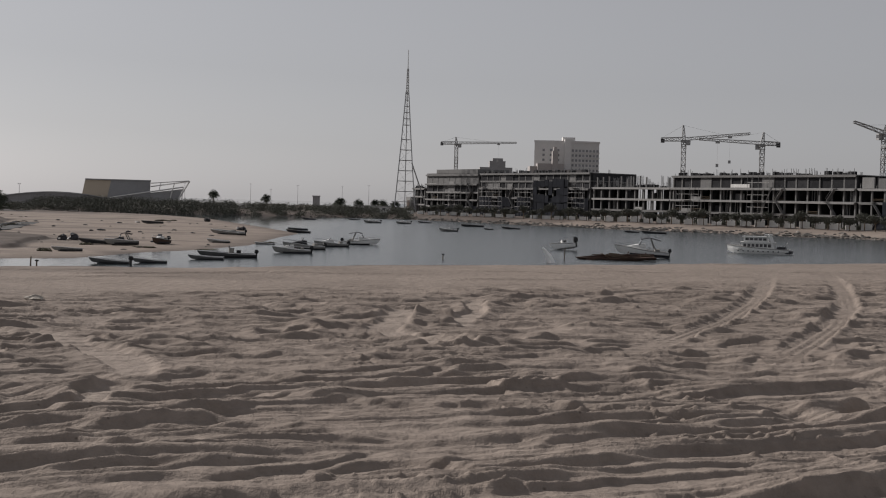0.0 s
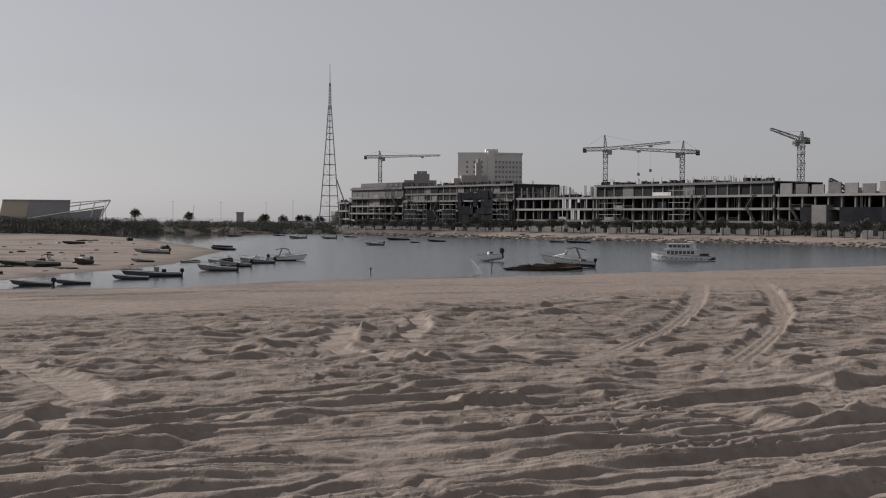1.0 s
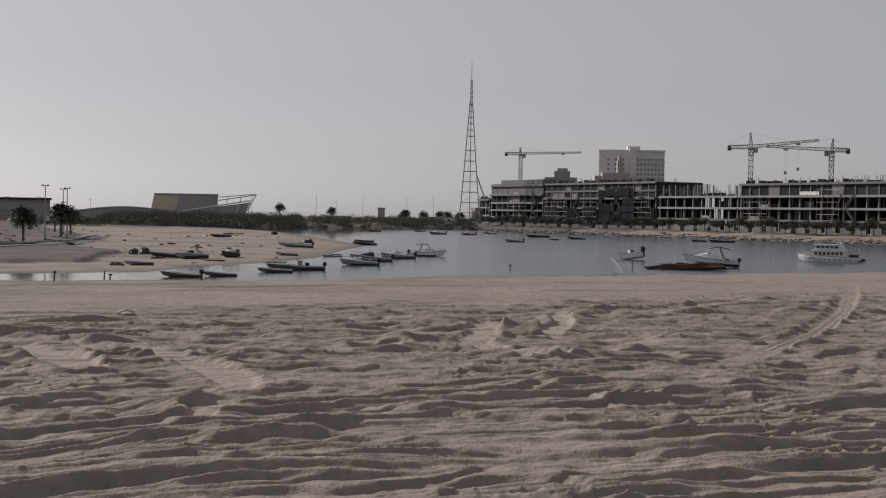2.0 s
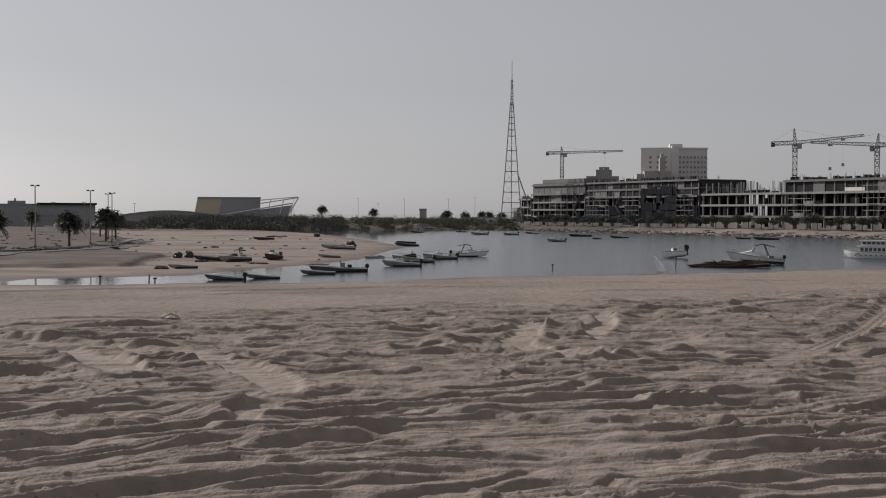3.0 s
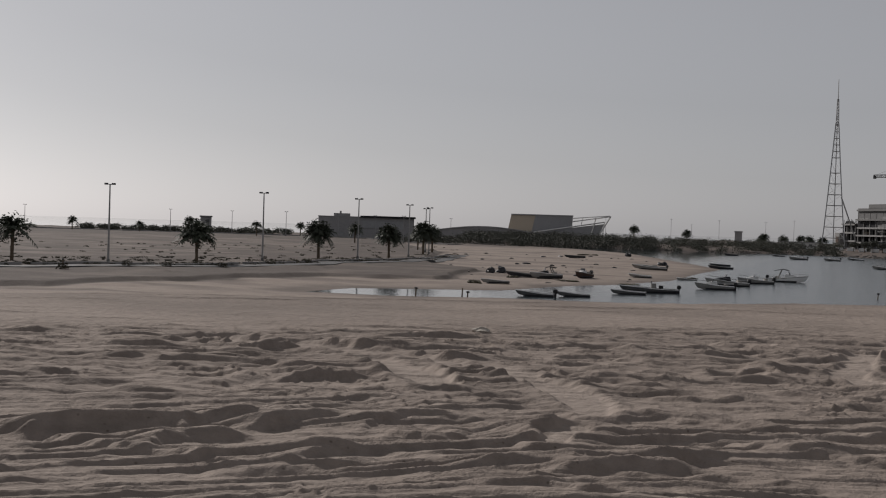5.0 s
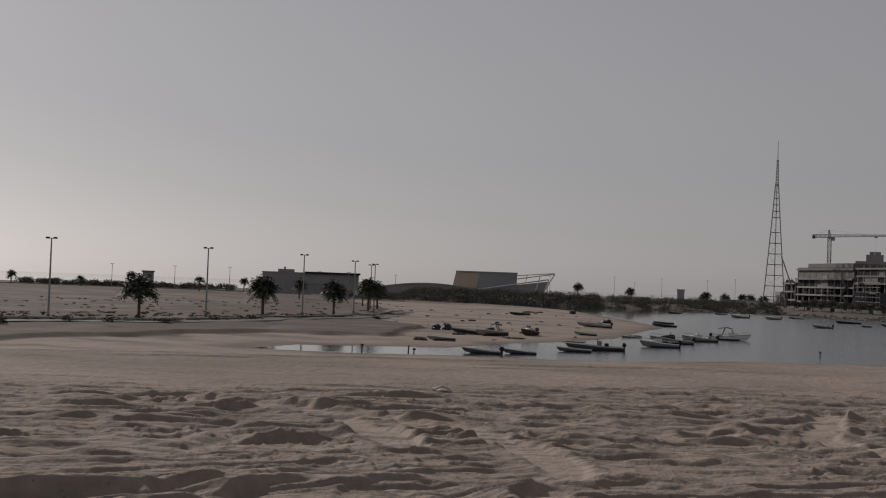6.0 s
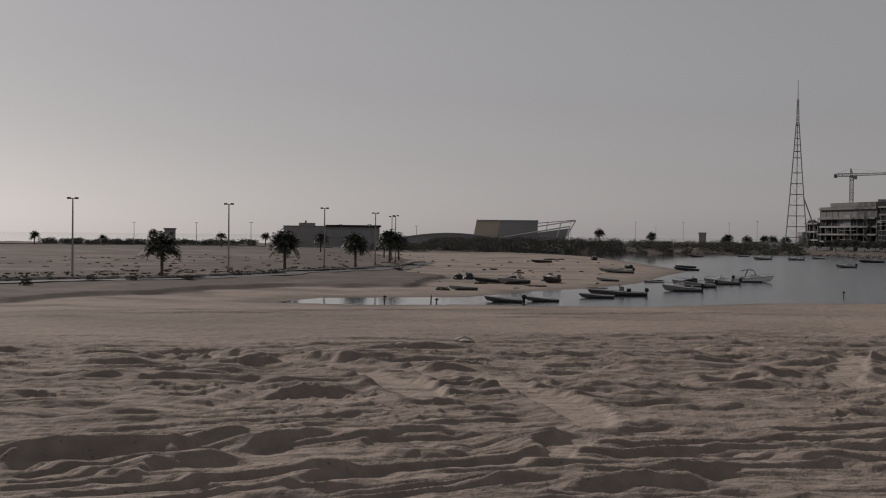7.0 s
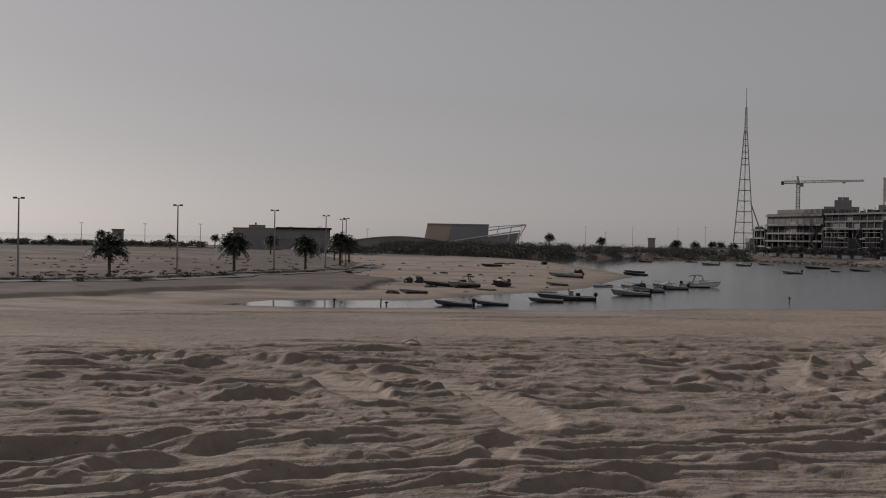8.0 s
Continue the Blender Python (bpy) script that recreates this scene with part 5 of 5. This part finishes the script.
def bottom_shape(L, beam, depth, full=0.62):
    """Shade on the lower hull, put in as a dark thin shell just outside it."""
    rings = []
    for k in range(12):
        t = k / 12
        w = max(beam / 2 * (0.9 + 0.1 * min(t / 0.3, 1)) * (1 - max(0, (t - full) / (1 - full)) ** 2.0), 0.03) + 0.015
        x = -L / 2 - 0.01 + L * t
        hi = depth * 0.24
        rings.append([(x, -w * 0.97, hi), (x, -w * 0.84, -0.06), (x, 0, -depth * 0.3), (x, w * 0.84, -0.06), (x, w * 0.97, hi), (x, w * 0.9, hi - 0.02), (x, 0, hi - 0.1), (x, -w * 0.9, hi - 0.02)])
    return Shape().loft(rings)


def outboard(parent, x, z, size=1.0):
    motor = part("outboard_motor", Shape().loft([[(x - 0.42 * size, -0.2 * size, z + 0.15), (x + 0.05, -0.2 * size, z + 0.15), (x + 0.05, 0.2 * size, z + 0.15), (x - 0.42 * size, 0.2 * size, z + 0.15)],
                                                 [(x - 0.5 * size, -0.24 * size, z + 0.45 * size), (x + 0.1, -0.24 * size, z + 0.45 * size), (x + 0.1, 0.24 * size, z + 0.45 * size), (x - 0.5 * size, 0.24 * size, z + 0.45 * size)],
                                                 [(x - 0.36 * size, -0.16 * size, z + 0.75 * size), (x + 0.02, -0.16 * size, z + 0.75 * size), (x + 0.02, 0.16 * size, z + 0.75 * size), (x - 0.36 * size, 0.16 * size, z + 0.75 * size)]]), RUBBER, parent, "black outboard motor")
    part("motor_leg", Shape().box(x - 0.3 * size, x - 0.05, -0.07, 0.07, z - 0.7, z + 0.2), RUBBER, motor)
    return motor


def skiff(m, L, label, hull_mat, motor=False, console=False, group="small boats"):
    b = thing("skiff", m, label, "boat", group=group)
    beam, depth = L * 0.28, L * 0.085 + 0.12
    part("hull", hull_shape(L, beam, depth), hull_mat, b)
    part("rub_rail", rail_shape(L, beam, depth), WHITE if hull_mat in (OFFWHITE, GREY_HULL) else OFFWHITE, b, "pale rub rail")
    part("bottom_paint", bottom_shape(L, beam, depth), DARK_HULL, b, "dark shell for the shade on the lower hull")
    for t in (0.22, 0.5):
        part("bench", Shape().box(-L / 2 + L * t, -L / 2 + L * t + 0.3, -beam * 0.43, beam * 0.43, depth * 0.42, depth * 0.5), SEAT, b)
    part("foredeck", Shape().add([(L * 0.28, -beam * 0.40, depth * 0.92), (L * 0.28, beam * 0.40, depth * 0.92), (L * 0.62, 0, depth * 1.2),
                                 (L * 0.28, -beam * 0.40, depth * 0.86), (L * 0.28, beam * 0.40, depth * 0.86), (L * 0.62, 0, depth * 1.1)],
                                [(0, 1, 2), (5, 4, 3), (0, 3, 4, 1), (1, 4, 5, 2), (2, 5, 3, 0)]), OFFWHITE, b)
    if console:
        c = part("console", Shape().box(-L * 0.06, L * 0.04, -0.3, 0.3, depth * 0.2, depth * 0.2 + 0.95), OFFWHITE, b)
        part("windscreen", Shape().box(L * 0.03, L * 0.045, -0.3, 0.3, depth * 0.2 + 0.95, depth * 0.2 + 1.25), GLASS_DARK, c)
        part("seat", Shape().box(-L * 0.2, -L * 0.12, -0.3, 0.3, depth * 0.2, depth * 0.2 + 0.7), RUBBER, b)
    if motor:
        outboard(b, -L / 2 + 0.02, depth * 0.5, 0.8)
    return b


def cabin_boat(m, L, label, hull_mat, arch=False, dark_top=False, motor=True):
    b = thing("cabin_boat", m, label, "boat", group="small boats")
    beam, depth = L * 0.32, L * 0.13 + 0.1
    part("hull", hull_shape(L, beam, depth), hull_mat, b)
    part("rub_rail", rail_shape(L, beam, depth), WHITE if hull_mat in (OFFWHITE, GREY_HULL) else OFFWHITE, b, "pale rub rail")
    part("bottom_paint", bottom_shape(L, beam, depth), DARK_HULL, b, "dark shell for the shade on the lower hull")
    top = depth * 0.75
    s = Shape().loft([[(-L * 0.02, -beam * 0.36, top * 0.6), (-L * 0.02, beam * 0.36, top * 0.6), (L * 0.02, beam * 0.30, top + L * 0.13), (L * 0.02, -beam * 0.30, top + L * 0.13)],
                      [(L * 0.20, -beam * 0.38, top * 0.6), (L * 0.20, beam * 0.38, top * 0.6), (L * 0.15, beam * 0.28, top + L * 0.12), (L * 0.15, -beam * 0.28, top + L * 0.12)],
                      [(L * 0.46, -beam * 0.14, top * 0.9), (L * 0.46, beam * 0.14, top * 0.9), (L * 0.42, beam * 0.10, top + L * 0.05), (L * 0.42, -beam * 0.10, top + L * 0.05)]])
    cabin = part("cabin", s, WHITE if not dark_top else DARK_HULL, b)
    part("windscreen", Shape().loft([[(L * 0.14, -beam * 0.31, top + L * 0.10), (L * 0.14, beam * 0.31, top + L * 0.10), (L * 0.10, beam * 0.28, top + L * 0.20), (L * 0.10, -beam * 0.28, top + L * 0.20)],
                                     [(L * 0.17, -beam * 0.31, top + L * 0.10), (L * 0.17, beam * 0.31, top + L * 0.10), (L * 0.115, beam * 0.28, top + L * 0.20), (L * 0.115, -beam * 0.28, top + L * 0.20)]]), GLASS_DARK, cabin)
    part("deck", Shape().box(-L * 0.46, L * 0.0, -beam * 0.42, beam * 0.42, top * 0.45, top * 0.55), SEAT, b)
    part("seat", Shape().box(-L * 0.30, -L * 0.2, -beam * 0.3, beam * 0.3, top * 0.5, top + 0.25), SEAT, b)
    rail = rail_shape(L * 0.96, beam * 0.9, depth, r=0.04, lift=0.35)
    part("hand_rail", rail, STEEL, b)
    if arch:
        a = Shape()
        for sg in (-1, 1):
            a.beam((-L * 0.22, sg * beam * 0.42, top * 0.8), (-L * 0.10, sg * beam * 0.36, top + L * 0.24), 0.16, 0.12)
        a.beam((-L * 0.10, -beam * 0.38, top + L * 0.24), (-L * 0.10, beam * 0.38, top + L * 0.24), 0.14)
        part("radar_arch", a, OFFWHITE, b)
        part("canopy", Shape().loft([[(-L * 0.30, -beam * 0.36, top + L * 0.22), (-L * 0.30, beam * 0.36, top + L * 0.22), (-L * 0.30, beam * 0.36, top + L * 0.235), (-L * 0.30, -beam * 0.36, top + L * 0.235)],
                                     [(-L * 0.05, -beam * 0.36, top + L * 0.265), (-L * 0.05, beam * 0.36, top + L * 0.265), (-L * 0.05, beam * 0.36, top + L * 0.28), (-L * 0.05, -beam * 0.36, top + L * 0.28)],
                                     [(L * 0.12, -beam * 0.34, top + L * 0.22), (L * 0.12, beam * 0.34, top + L * 0.22), (L * 0.12, beam * 0.34, top + L * 0.235), (L * 0.12, -beam * 0.34, top + L * 0.235)]]), DARK_HULL, b, "dark canvas canopy")
    if motor:
        outboard(b, -L / 2 + 0.02, depth * 0.5, 0.85)
    return b


def passenger_boat(m, L):
    b = thing("passenger_boat", m, "white two-deck passenger boat moored on the lagoon", "boat")
    beam, depth = L * 0.28, 1.5
    part("hull", hull_shape(L, beam, depth, sheer=0.22, rake=0.07, full=0.7), WHITE, b)
    part("rub_rail", rail_shape(L, beam, depth, sheer=0.22, rake=0.07, full=0.7, r=0.14), OFFWHITE, b)
    for sg in (-1, 1):
        for k in range(9):
            part("porthole", Shape().beam((-L * 0.33 + k * L * 0.085, sg * beam * 0.515, 0.45), (-L * 0.33 + k * L * 0.085, sg * beam * 0.45, 0.45), 0.26, 0.26, 8), GLASS_DARK, b)
    part("deck", Shape().box(-L * 0.46, L * 0.36, -beam * 0.45, beam * 0.45, 0.75, 0.88), OFFWHITE, b)
    cabin = part("lower_cabin", Shape().box(-L * 0.22, L * 0.30, -beam * 0.38, beam * 0.38, 0.88, 2.25), WHITE, b)
    for k in range(7):
        for y0 in (-beam * 0.39, beam * 0.36):
            part("cabin_window", Shape().box(-L * 0.20 + k * L * 0.07, -L * 0.15 + k * L * 0.07, y0, y0 + beam * 0.03, 1.35, 2.0), GLASS_DARK, cabin)
    part("upper_deck", Shape().box(-L * 0.26, L * 0.33, -beam * 0.43, beam * 0.43, 2.25, 2.38), WHITE, b)
    ub = part("upper_cabin", Shape().box(-L * 0.14, L * 0.27, -beam * 0.33, beam * 0.33, 2.38, 3.45), WHITE, b)
    for k in range(5):
        for y0 in (-beam * 0.34, beam * 0.31):
            part("cabin_window", Shape().box(-L * 0.12 + k * L * 0.075, -L * 0.06 + k * L * 0.075, y0, y0 + beam * 0.03, 2.75, 3.25), GLASS_DARK, ub)
    part("top_roof", Shape().box(-L * 0.18, L * 0.30, -beam * 0.40, beam * 0.40, 3.45, 3.6), WHITE, b)
    a = Shape()
    for sg in (-1, 1):
        a.beam((-L * 0.24, sg * beam * 0.36, 0.9), (-L * 0.16, sg * beam * 0.34, 4.1), 0.55, 0.35)
    a.box(-L * 0.20, -L * 0.08, -beam * 0.36, beam * 0.36, 3.85, 4.1)
    part("radar_arch", a, WHITE, b)
    part("engine_cover", Shape().box(-L * 0.44, -L * 0.30, -beam * 0.36, beam * 0.36, 0.85, 1.5), DARK_HULL, b)
    part("stern_platform", Shape().box(-L * 0.55, -L * 0.44, -beam * 0.42, beam * 0.42, 0.1, 0.7), DARK_HULL, b, "dark stern platform with fenders")
    r = Shape()
    for k in range(7):
        x = L * 0.30 + k * L * 0.035
        r.beam((x, -beam * 0.4 * (1 - k / 8), 1.0 + k * 0.06), (x, -beam * 0.4 * (1 - k / 8), 1.75 + k * 0.05), 0.06)
    r.beam((L * 0.30, -beam * 0.4, 1.75), (L * 0.51, -beam * 0.1, 2.05), 0.06)
    part("bow_rail", r, STEEL, b)
    part("stern_pole", Shape().beam((-L * 0.42, 0, 1.5), (-L * 0.47, 0, 2.5), 0.08), STEEL, b)
    part("anchor", Shape().beam((L * 0.53, 0, 0.9), (L * 0.555, 0, 0.2), 0.12), STEEL, b)
    return b


def float_pose(x, y, heading, dz=0.0, pitch=0.0, lean=0.0, beached=False):
    z = height_at(x, y) if beached else WATER_Z
    return pose(x, y, z + dz, lean, pitch, heading)


rnd = random.Random(31)
# x, y, length, kind
AFLOAT = [
    (-30.2, 131.0, 4.2, "motor"), (-26.7, 133.9, 3.6, "plain"), (-22.3, 143.9, 4.0, "plain"), (-20.7, 150.5, 6.8, "console"),
    (-14.6, 166.6, 5.0, "cabin"), (-14.1, 180.3, 6.0, "dark_cabin"), (-11.0, 193.0, 5.2, "cabin"), (-7.5, 204.9, 6.0, "arch"),
    (-22.4, 268.7, 5.2, "dark"), (-24.6, 292.7, 4.7, "plain"), (-33.8, 448.2, 4.8, "dark"), (-18.6, 462.8, 4.6, "plain"),
    (-10.5, 410.7, 5.6, "cabin"), (-0.4, 409.1, 4.8, "cabin"), (7.0, 436.8, 5.0, "plain"), (11.1, 317.0, 4.6, "cabin"),
    (21.0, 387.0, 7.0, "dark"), (23.2, 348.7, 2.6, "dark"), (30.9, 364.9, 5.4, "dark"), (65.2, 360.0, 4.3, "dark"), (70.3, 352.3, 7.0, "dark")]
SAY = {"motor": "weathered open skiff with black outboard motor afloat", "plain": "weathered empty open skiff afloat", "console": "grey open motor boat with steering console afloat",
       "cabin": "white cabin motor boat moored on the lagoon", "dark_cabin": "dark-topped cabin boat moored among others", "arch": "white sport cruiser with dark canopy and arch", "dark": "low dark boat on the water"}
for x, y, ln, kind in AFLOAT:
    ln *= 0.86
    turn = math.degrees(math.atan2(y, x)) + (270 if kind == "arch" else 90) + rnd.uniform(-14, 14)
    m = float_pose(x, y, turn, 0.05, rnd.uniform(-1.5, 1.0), rnd.uniform(-2, 2))
    if kind in ("motor", "plain", "console", "dark"):
        skiff(m, ln, SAY[kind], DARK_HULL if kind == "dark" else GREY_HULL, motor=kind in ("motor", "console"), console=kind == "console")
    else:
        cabin_boat(m, ln, SAY[kind], OFFWHITE if kind != "arch" else WHITE, arch=kind == "arch", dark_top=kind == "dark_cabin")

# on the sand spit
ASHORE = [(-41.6, 172.5, 4.4, "dark"), (-38.0, 171.5, 4.3, "cabin"), (-34.8, 181.1, 4.2, "stern"), (-40.5, 153.2, 3.4, "plain"), (-32.4, 234.3, 6.0, "motor"),
          (-28.5, 194.9, 3.4, "plain"), (-58.9, 297.1, 4.8, "dark"), (-21.5, 196.3, 3.0, "plain")]
for x, y, ln, kind in ASHORE:
    ln *= 0.9
    turn = math.degrees(math.atan2(y, x)) + (90 + rnd.uniform(-15, 15) if kind != "stern" else 150)
    m = float_pose(x, y, turn, ln * 0.05, rnd.uniform(-2, 2), rnd.uniform(-9, 9), beached=True)
    if kind in ("cabin", "stern"):
        cabin_boat(m, ln, "dirty stranded cabin boat on the sand spit", OFFWHITE if kind == "cabin" else RUST, arch=kind == "cabin", dark_top=kind == "cabin", motor=kind == "stern")
    else:
        skiff(m, ln, "stranded open skiff on the sand spit", DARK_HULL if kind == "dark" else OFFWHITE, motor=kind == "motor")

ferry_x, ferry_y = bearing(-15.85, 217)
passenger_boat(float_pose(ferry_x, ferry_y, math.degrees(math.atan2(ferry_y, ferry_x)) + 82, 0.1) @ Matrix.Diagonal((1, 1, 0.78, 1)), 9.6)

# half-sunk boats off the brink
cx_, cy_ = bearing(-7.25, 205)
sunk = thing("sunken_boat", float_pose(cx_, cy_, 185, 0.35, 8, 14), "white half-sunken motor boat with raised stern", "boat")
part("hull", hull_shape(3.4, 1.5, 0.8), WHITE, sunk)
part("rub_rail", rail_shape(3.4, 1.5, 0.8), OFFWHITE, sunk)
part("wheelhouse", Shape().box(-0.5, 0.4, -0.55, 0.55, 0.4, 1.3), WHITE, sunk, "white wheelhouse")
part("window", Shape().box(-0.3, 0.2, -0.58, 0.58, 0.8, 1.15), GLASS_DARK, sunk)
outboard(sunk, -1.7, 0.6, 1.3)
hx_, hy_ = bearing(-6.8, 158)
bow = thing("boat_bow", float_pose(hx_, hy_, 160, 0.15, 0, 0) @ Matrix.Diagonal((1.3, 2.2, 1.3, 1)), "white bow of a sunken boat sticking out", "boat")
part("hull_shell", Shape().loft([[(-0.1, -0.5, -0.6), (0.5, -0.3, -0.6), (0.6, 0.2, -0.6), (0.0, 0.3, -0.6)], [(0.35, -0.35, 0.5), (0.8, -0.2, 0.5), (0.85, 0.1, 0.5), (0.45, 0.15, 0.5)], [(1.1, -0.1, 1.35), (1.25, -0.05, 1.35), (1.25, 0.02, 1.35), (1.12, 0.04, 1.35)]]), WHITE, bow)
wx_, wy_ = bearing(-9.8, 172)
wreck = thing("wrecked_boat", float_pose(wx_, wy_, 178, 0.12, 3, -10), "rotten dark red wooden wreck awash in the shallows", "boat")
part("hull", hull_shape(9.2, 2.4, 0.62, sheer=0.1), RUST, wreck)
rnd = random.Random(58)
for k in range(16):
    a, ln, y0, z0 = rnd.uniform(-4.2, 2.2), rnd.uniform(1.2, 3.4), rnd.uniform(-1.0, 1.0), rnd.uniform(0.28, 0.5)
    part("plank", Shape().beam((a, y0, z0), (a + ln, y0 + rnd.uniform(-0.5, 0.5), z0 + rnd.uniform(-0.12, 0.3)), rnd.uniform(0.12, 0.26)), BARK if k % 3 == 0 else RUST, wreck)
for k in range(6):
    part("rib", Shape().beam((-3.6 + k * 1.3, -1.0, 0.1), (-3.6 + k * 1.3 + rnd.uniform(-0.2, 0.2), -1.25, rnd.uniform(0.5, 0.95)), 0.14), RUST, wreck, "broken upright hull rib")
part("mast_stump", Shape().beam((1.5, 0, 0.2), (2.8, 0.2, 1.0), 0.16), BARK, wreck)
kx_, ky_ = bearing(-10.85, 182)
half = cabin_boat(float_pose(kx_, ky_, 176, 0.45, -3, -3), 6.6, "white cabin boat settled beside the red wreck", WHITE, arch=True)

# posts standing in the shallows
for left, dist, h, head in ((18.5, 126, 0.85, 0.2), (16.4, 129, 0.9, 0.0), (16.15, 129, 0.5, 0.2), (-1.7, 160, 0.6, 0.2), (-7.2, 168, 1.6, 0.0), (34.0, 160, 0.7, 0.2)):
    x, y = bearing(left, dist)
    z = height_at(x, y)
    post = thing("mooring_post", pose(x, y, z, 2, 3, 0), "thin dark mooring post in the shallows", "post", group="mooring posts")
    top = max(WATER_Z - z, 0) + h
    part("stake", Shape().beam((0, 0, -0.2), (0, 0, top), 0.16, 0.13, 6), BARK, post)
    if head:
        part("cap", lumpy(Shape(), (0, 0, top), (head, head * 0.6, head * 0.5), int(left * 10) + 900, 0.2), RUBBER, post)

# rubbish, stones and wrack on the spit
for k in range(46):
    left = rnd.uniform(7.5, 17)
    dist = rnd.uniform(150, 330)
    x, y = bearing(left, dist)
    if float(signed(LAGOON, np.array([x]), np.array([y]))[0]) > -2:
        continue
    f = rnd.uniform(0.15, 0.5)
    ob = new("beach_debris", lumpy(Shape(), (0, 0, f * 0.25), (f * rnd.uniform(1, 2.4), f, f * 0.5), 700 + k, 0.35, 3, 6).mesh("beach_debris", ROCK if k % 3 else DARK_HULL))
    ob.matrix_basis = pose(x, y, height_at(x, y) - 0.03, 0, 0, rnd.uniform(0, 360))
    tagged(ob, "dark lump of beach debris on the spit", "debris", group="beach debris")
for k, (left, dist, ln, h) in enumerate(((14.9, 186, 2.6, 1.0), (14.6, 190, 1.6, 0.5), (9.0, 172, 3.6, 0.3), (8.3, 176, 3.4, 0.25), (7.4, 272, 1.8, 0.9), (8.9, 358, 1.6, 1.2), (6.3, 205, 3.5, 0.35), (15.9, 156, 1.8, 0.5), (14.2, 176, 1.6, 0.4), (11.6, 172, 2.2, 0.25), (10.7, 345, 5, 0.4))):
    x, y = bearing(left, dist)
    heap = Shape()
    for i in range(7):
        lumpy(heap, (rnd.uniform(-ln / 2, ln / 2), rnd.uniform(-0.4, 0.4), h * rnd.uniform(0.2, 0.5)), (ln * 0.22, 0.4, h * 0.5), 1500 + 10 * k + i, 0.35, 4, 6)
    ob = new("wrack_heap", heap.mesh("wrack_heap", DARK_HULL if k < 2 or k in (4, 5) else SCRUB))
    ob.matrix_basis = pose(x, y, height_at(x, y) - 0.05, 0, 0, left)
    tagged(ob, "dark heap of nets and driftwood on sand", "heap", group="wrack heaps")
PALE_STONE = material("pale_limestone", (0.42, 0.38, 0.33), (0.3, 0.27, 0.235), scale=6.0, fine=40.0, bump=0.5)
rx_, ry_ = -5.45, 18.75
stone = new("pale_stone", lumpy(Shape(), (0, 0, 0.03), (0.13, 0.09, 0.05), 77, 0.4, 6, 10).mesh("pale_stone", PALE_STONE))
stone.matrix_basis = pose(rx_, ry_, height_at(rx_, ry_))
tagged(stone, "pale lump of stone lying on the sand", "stone")
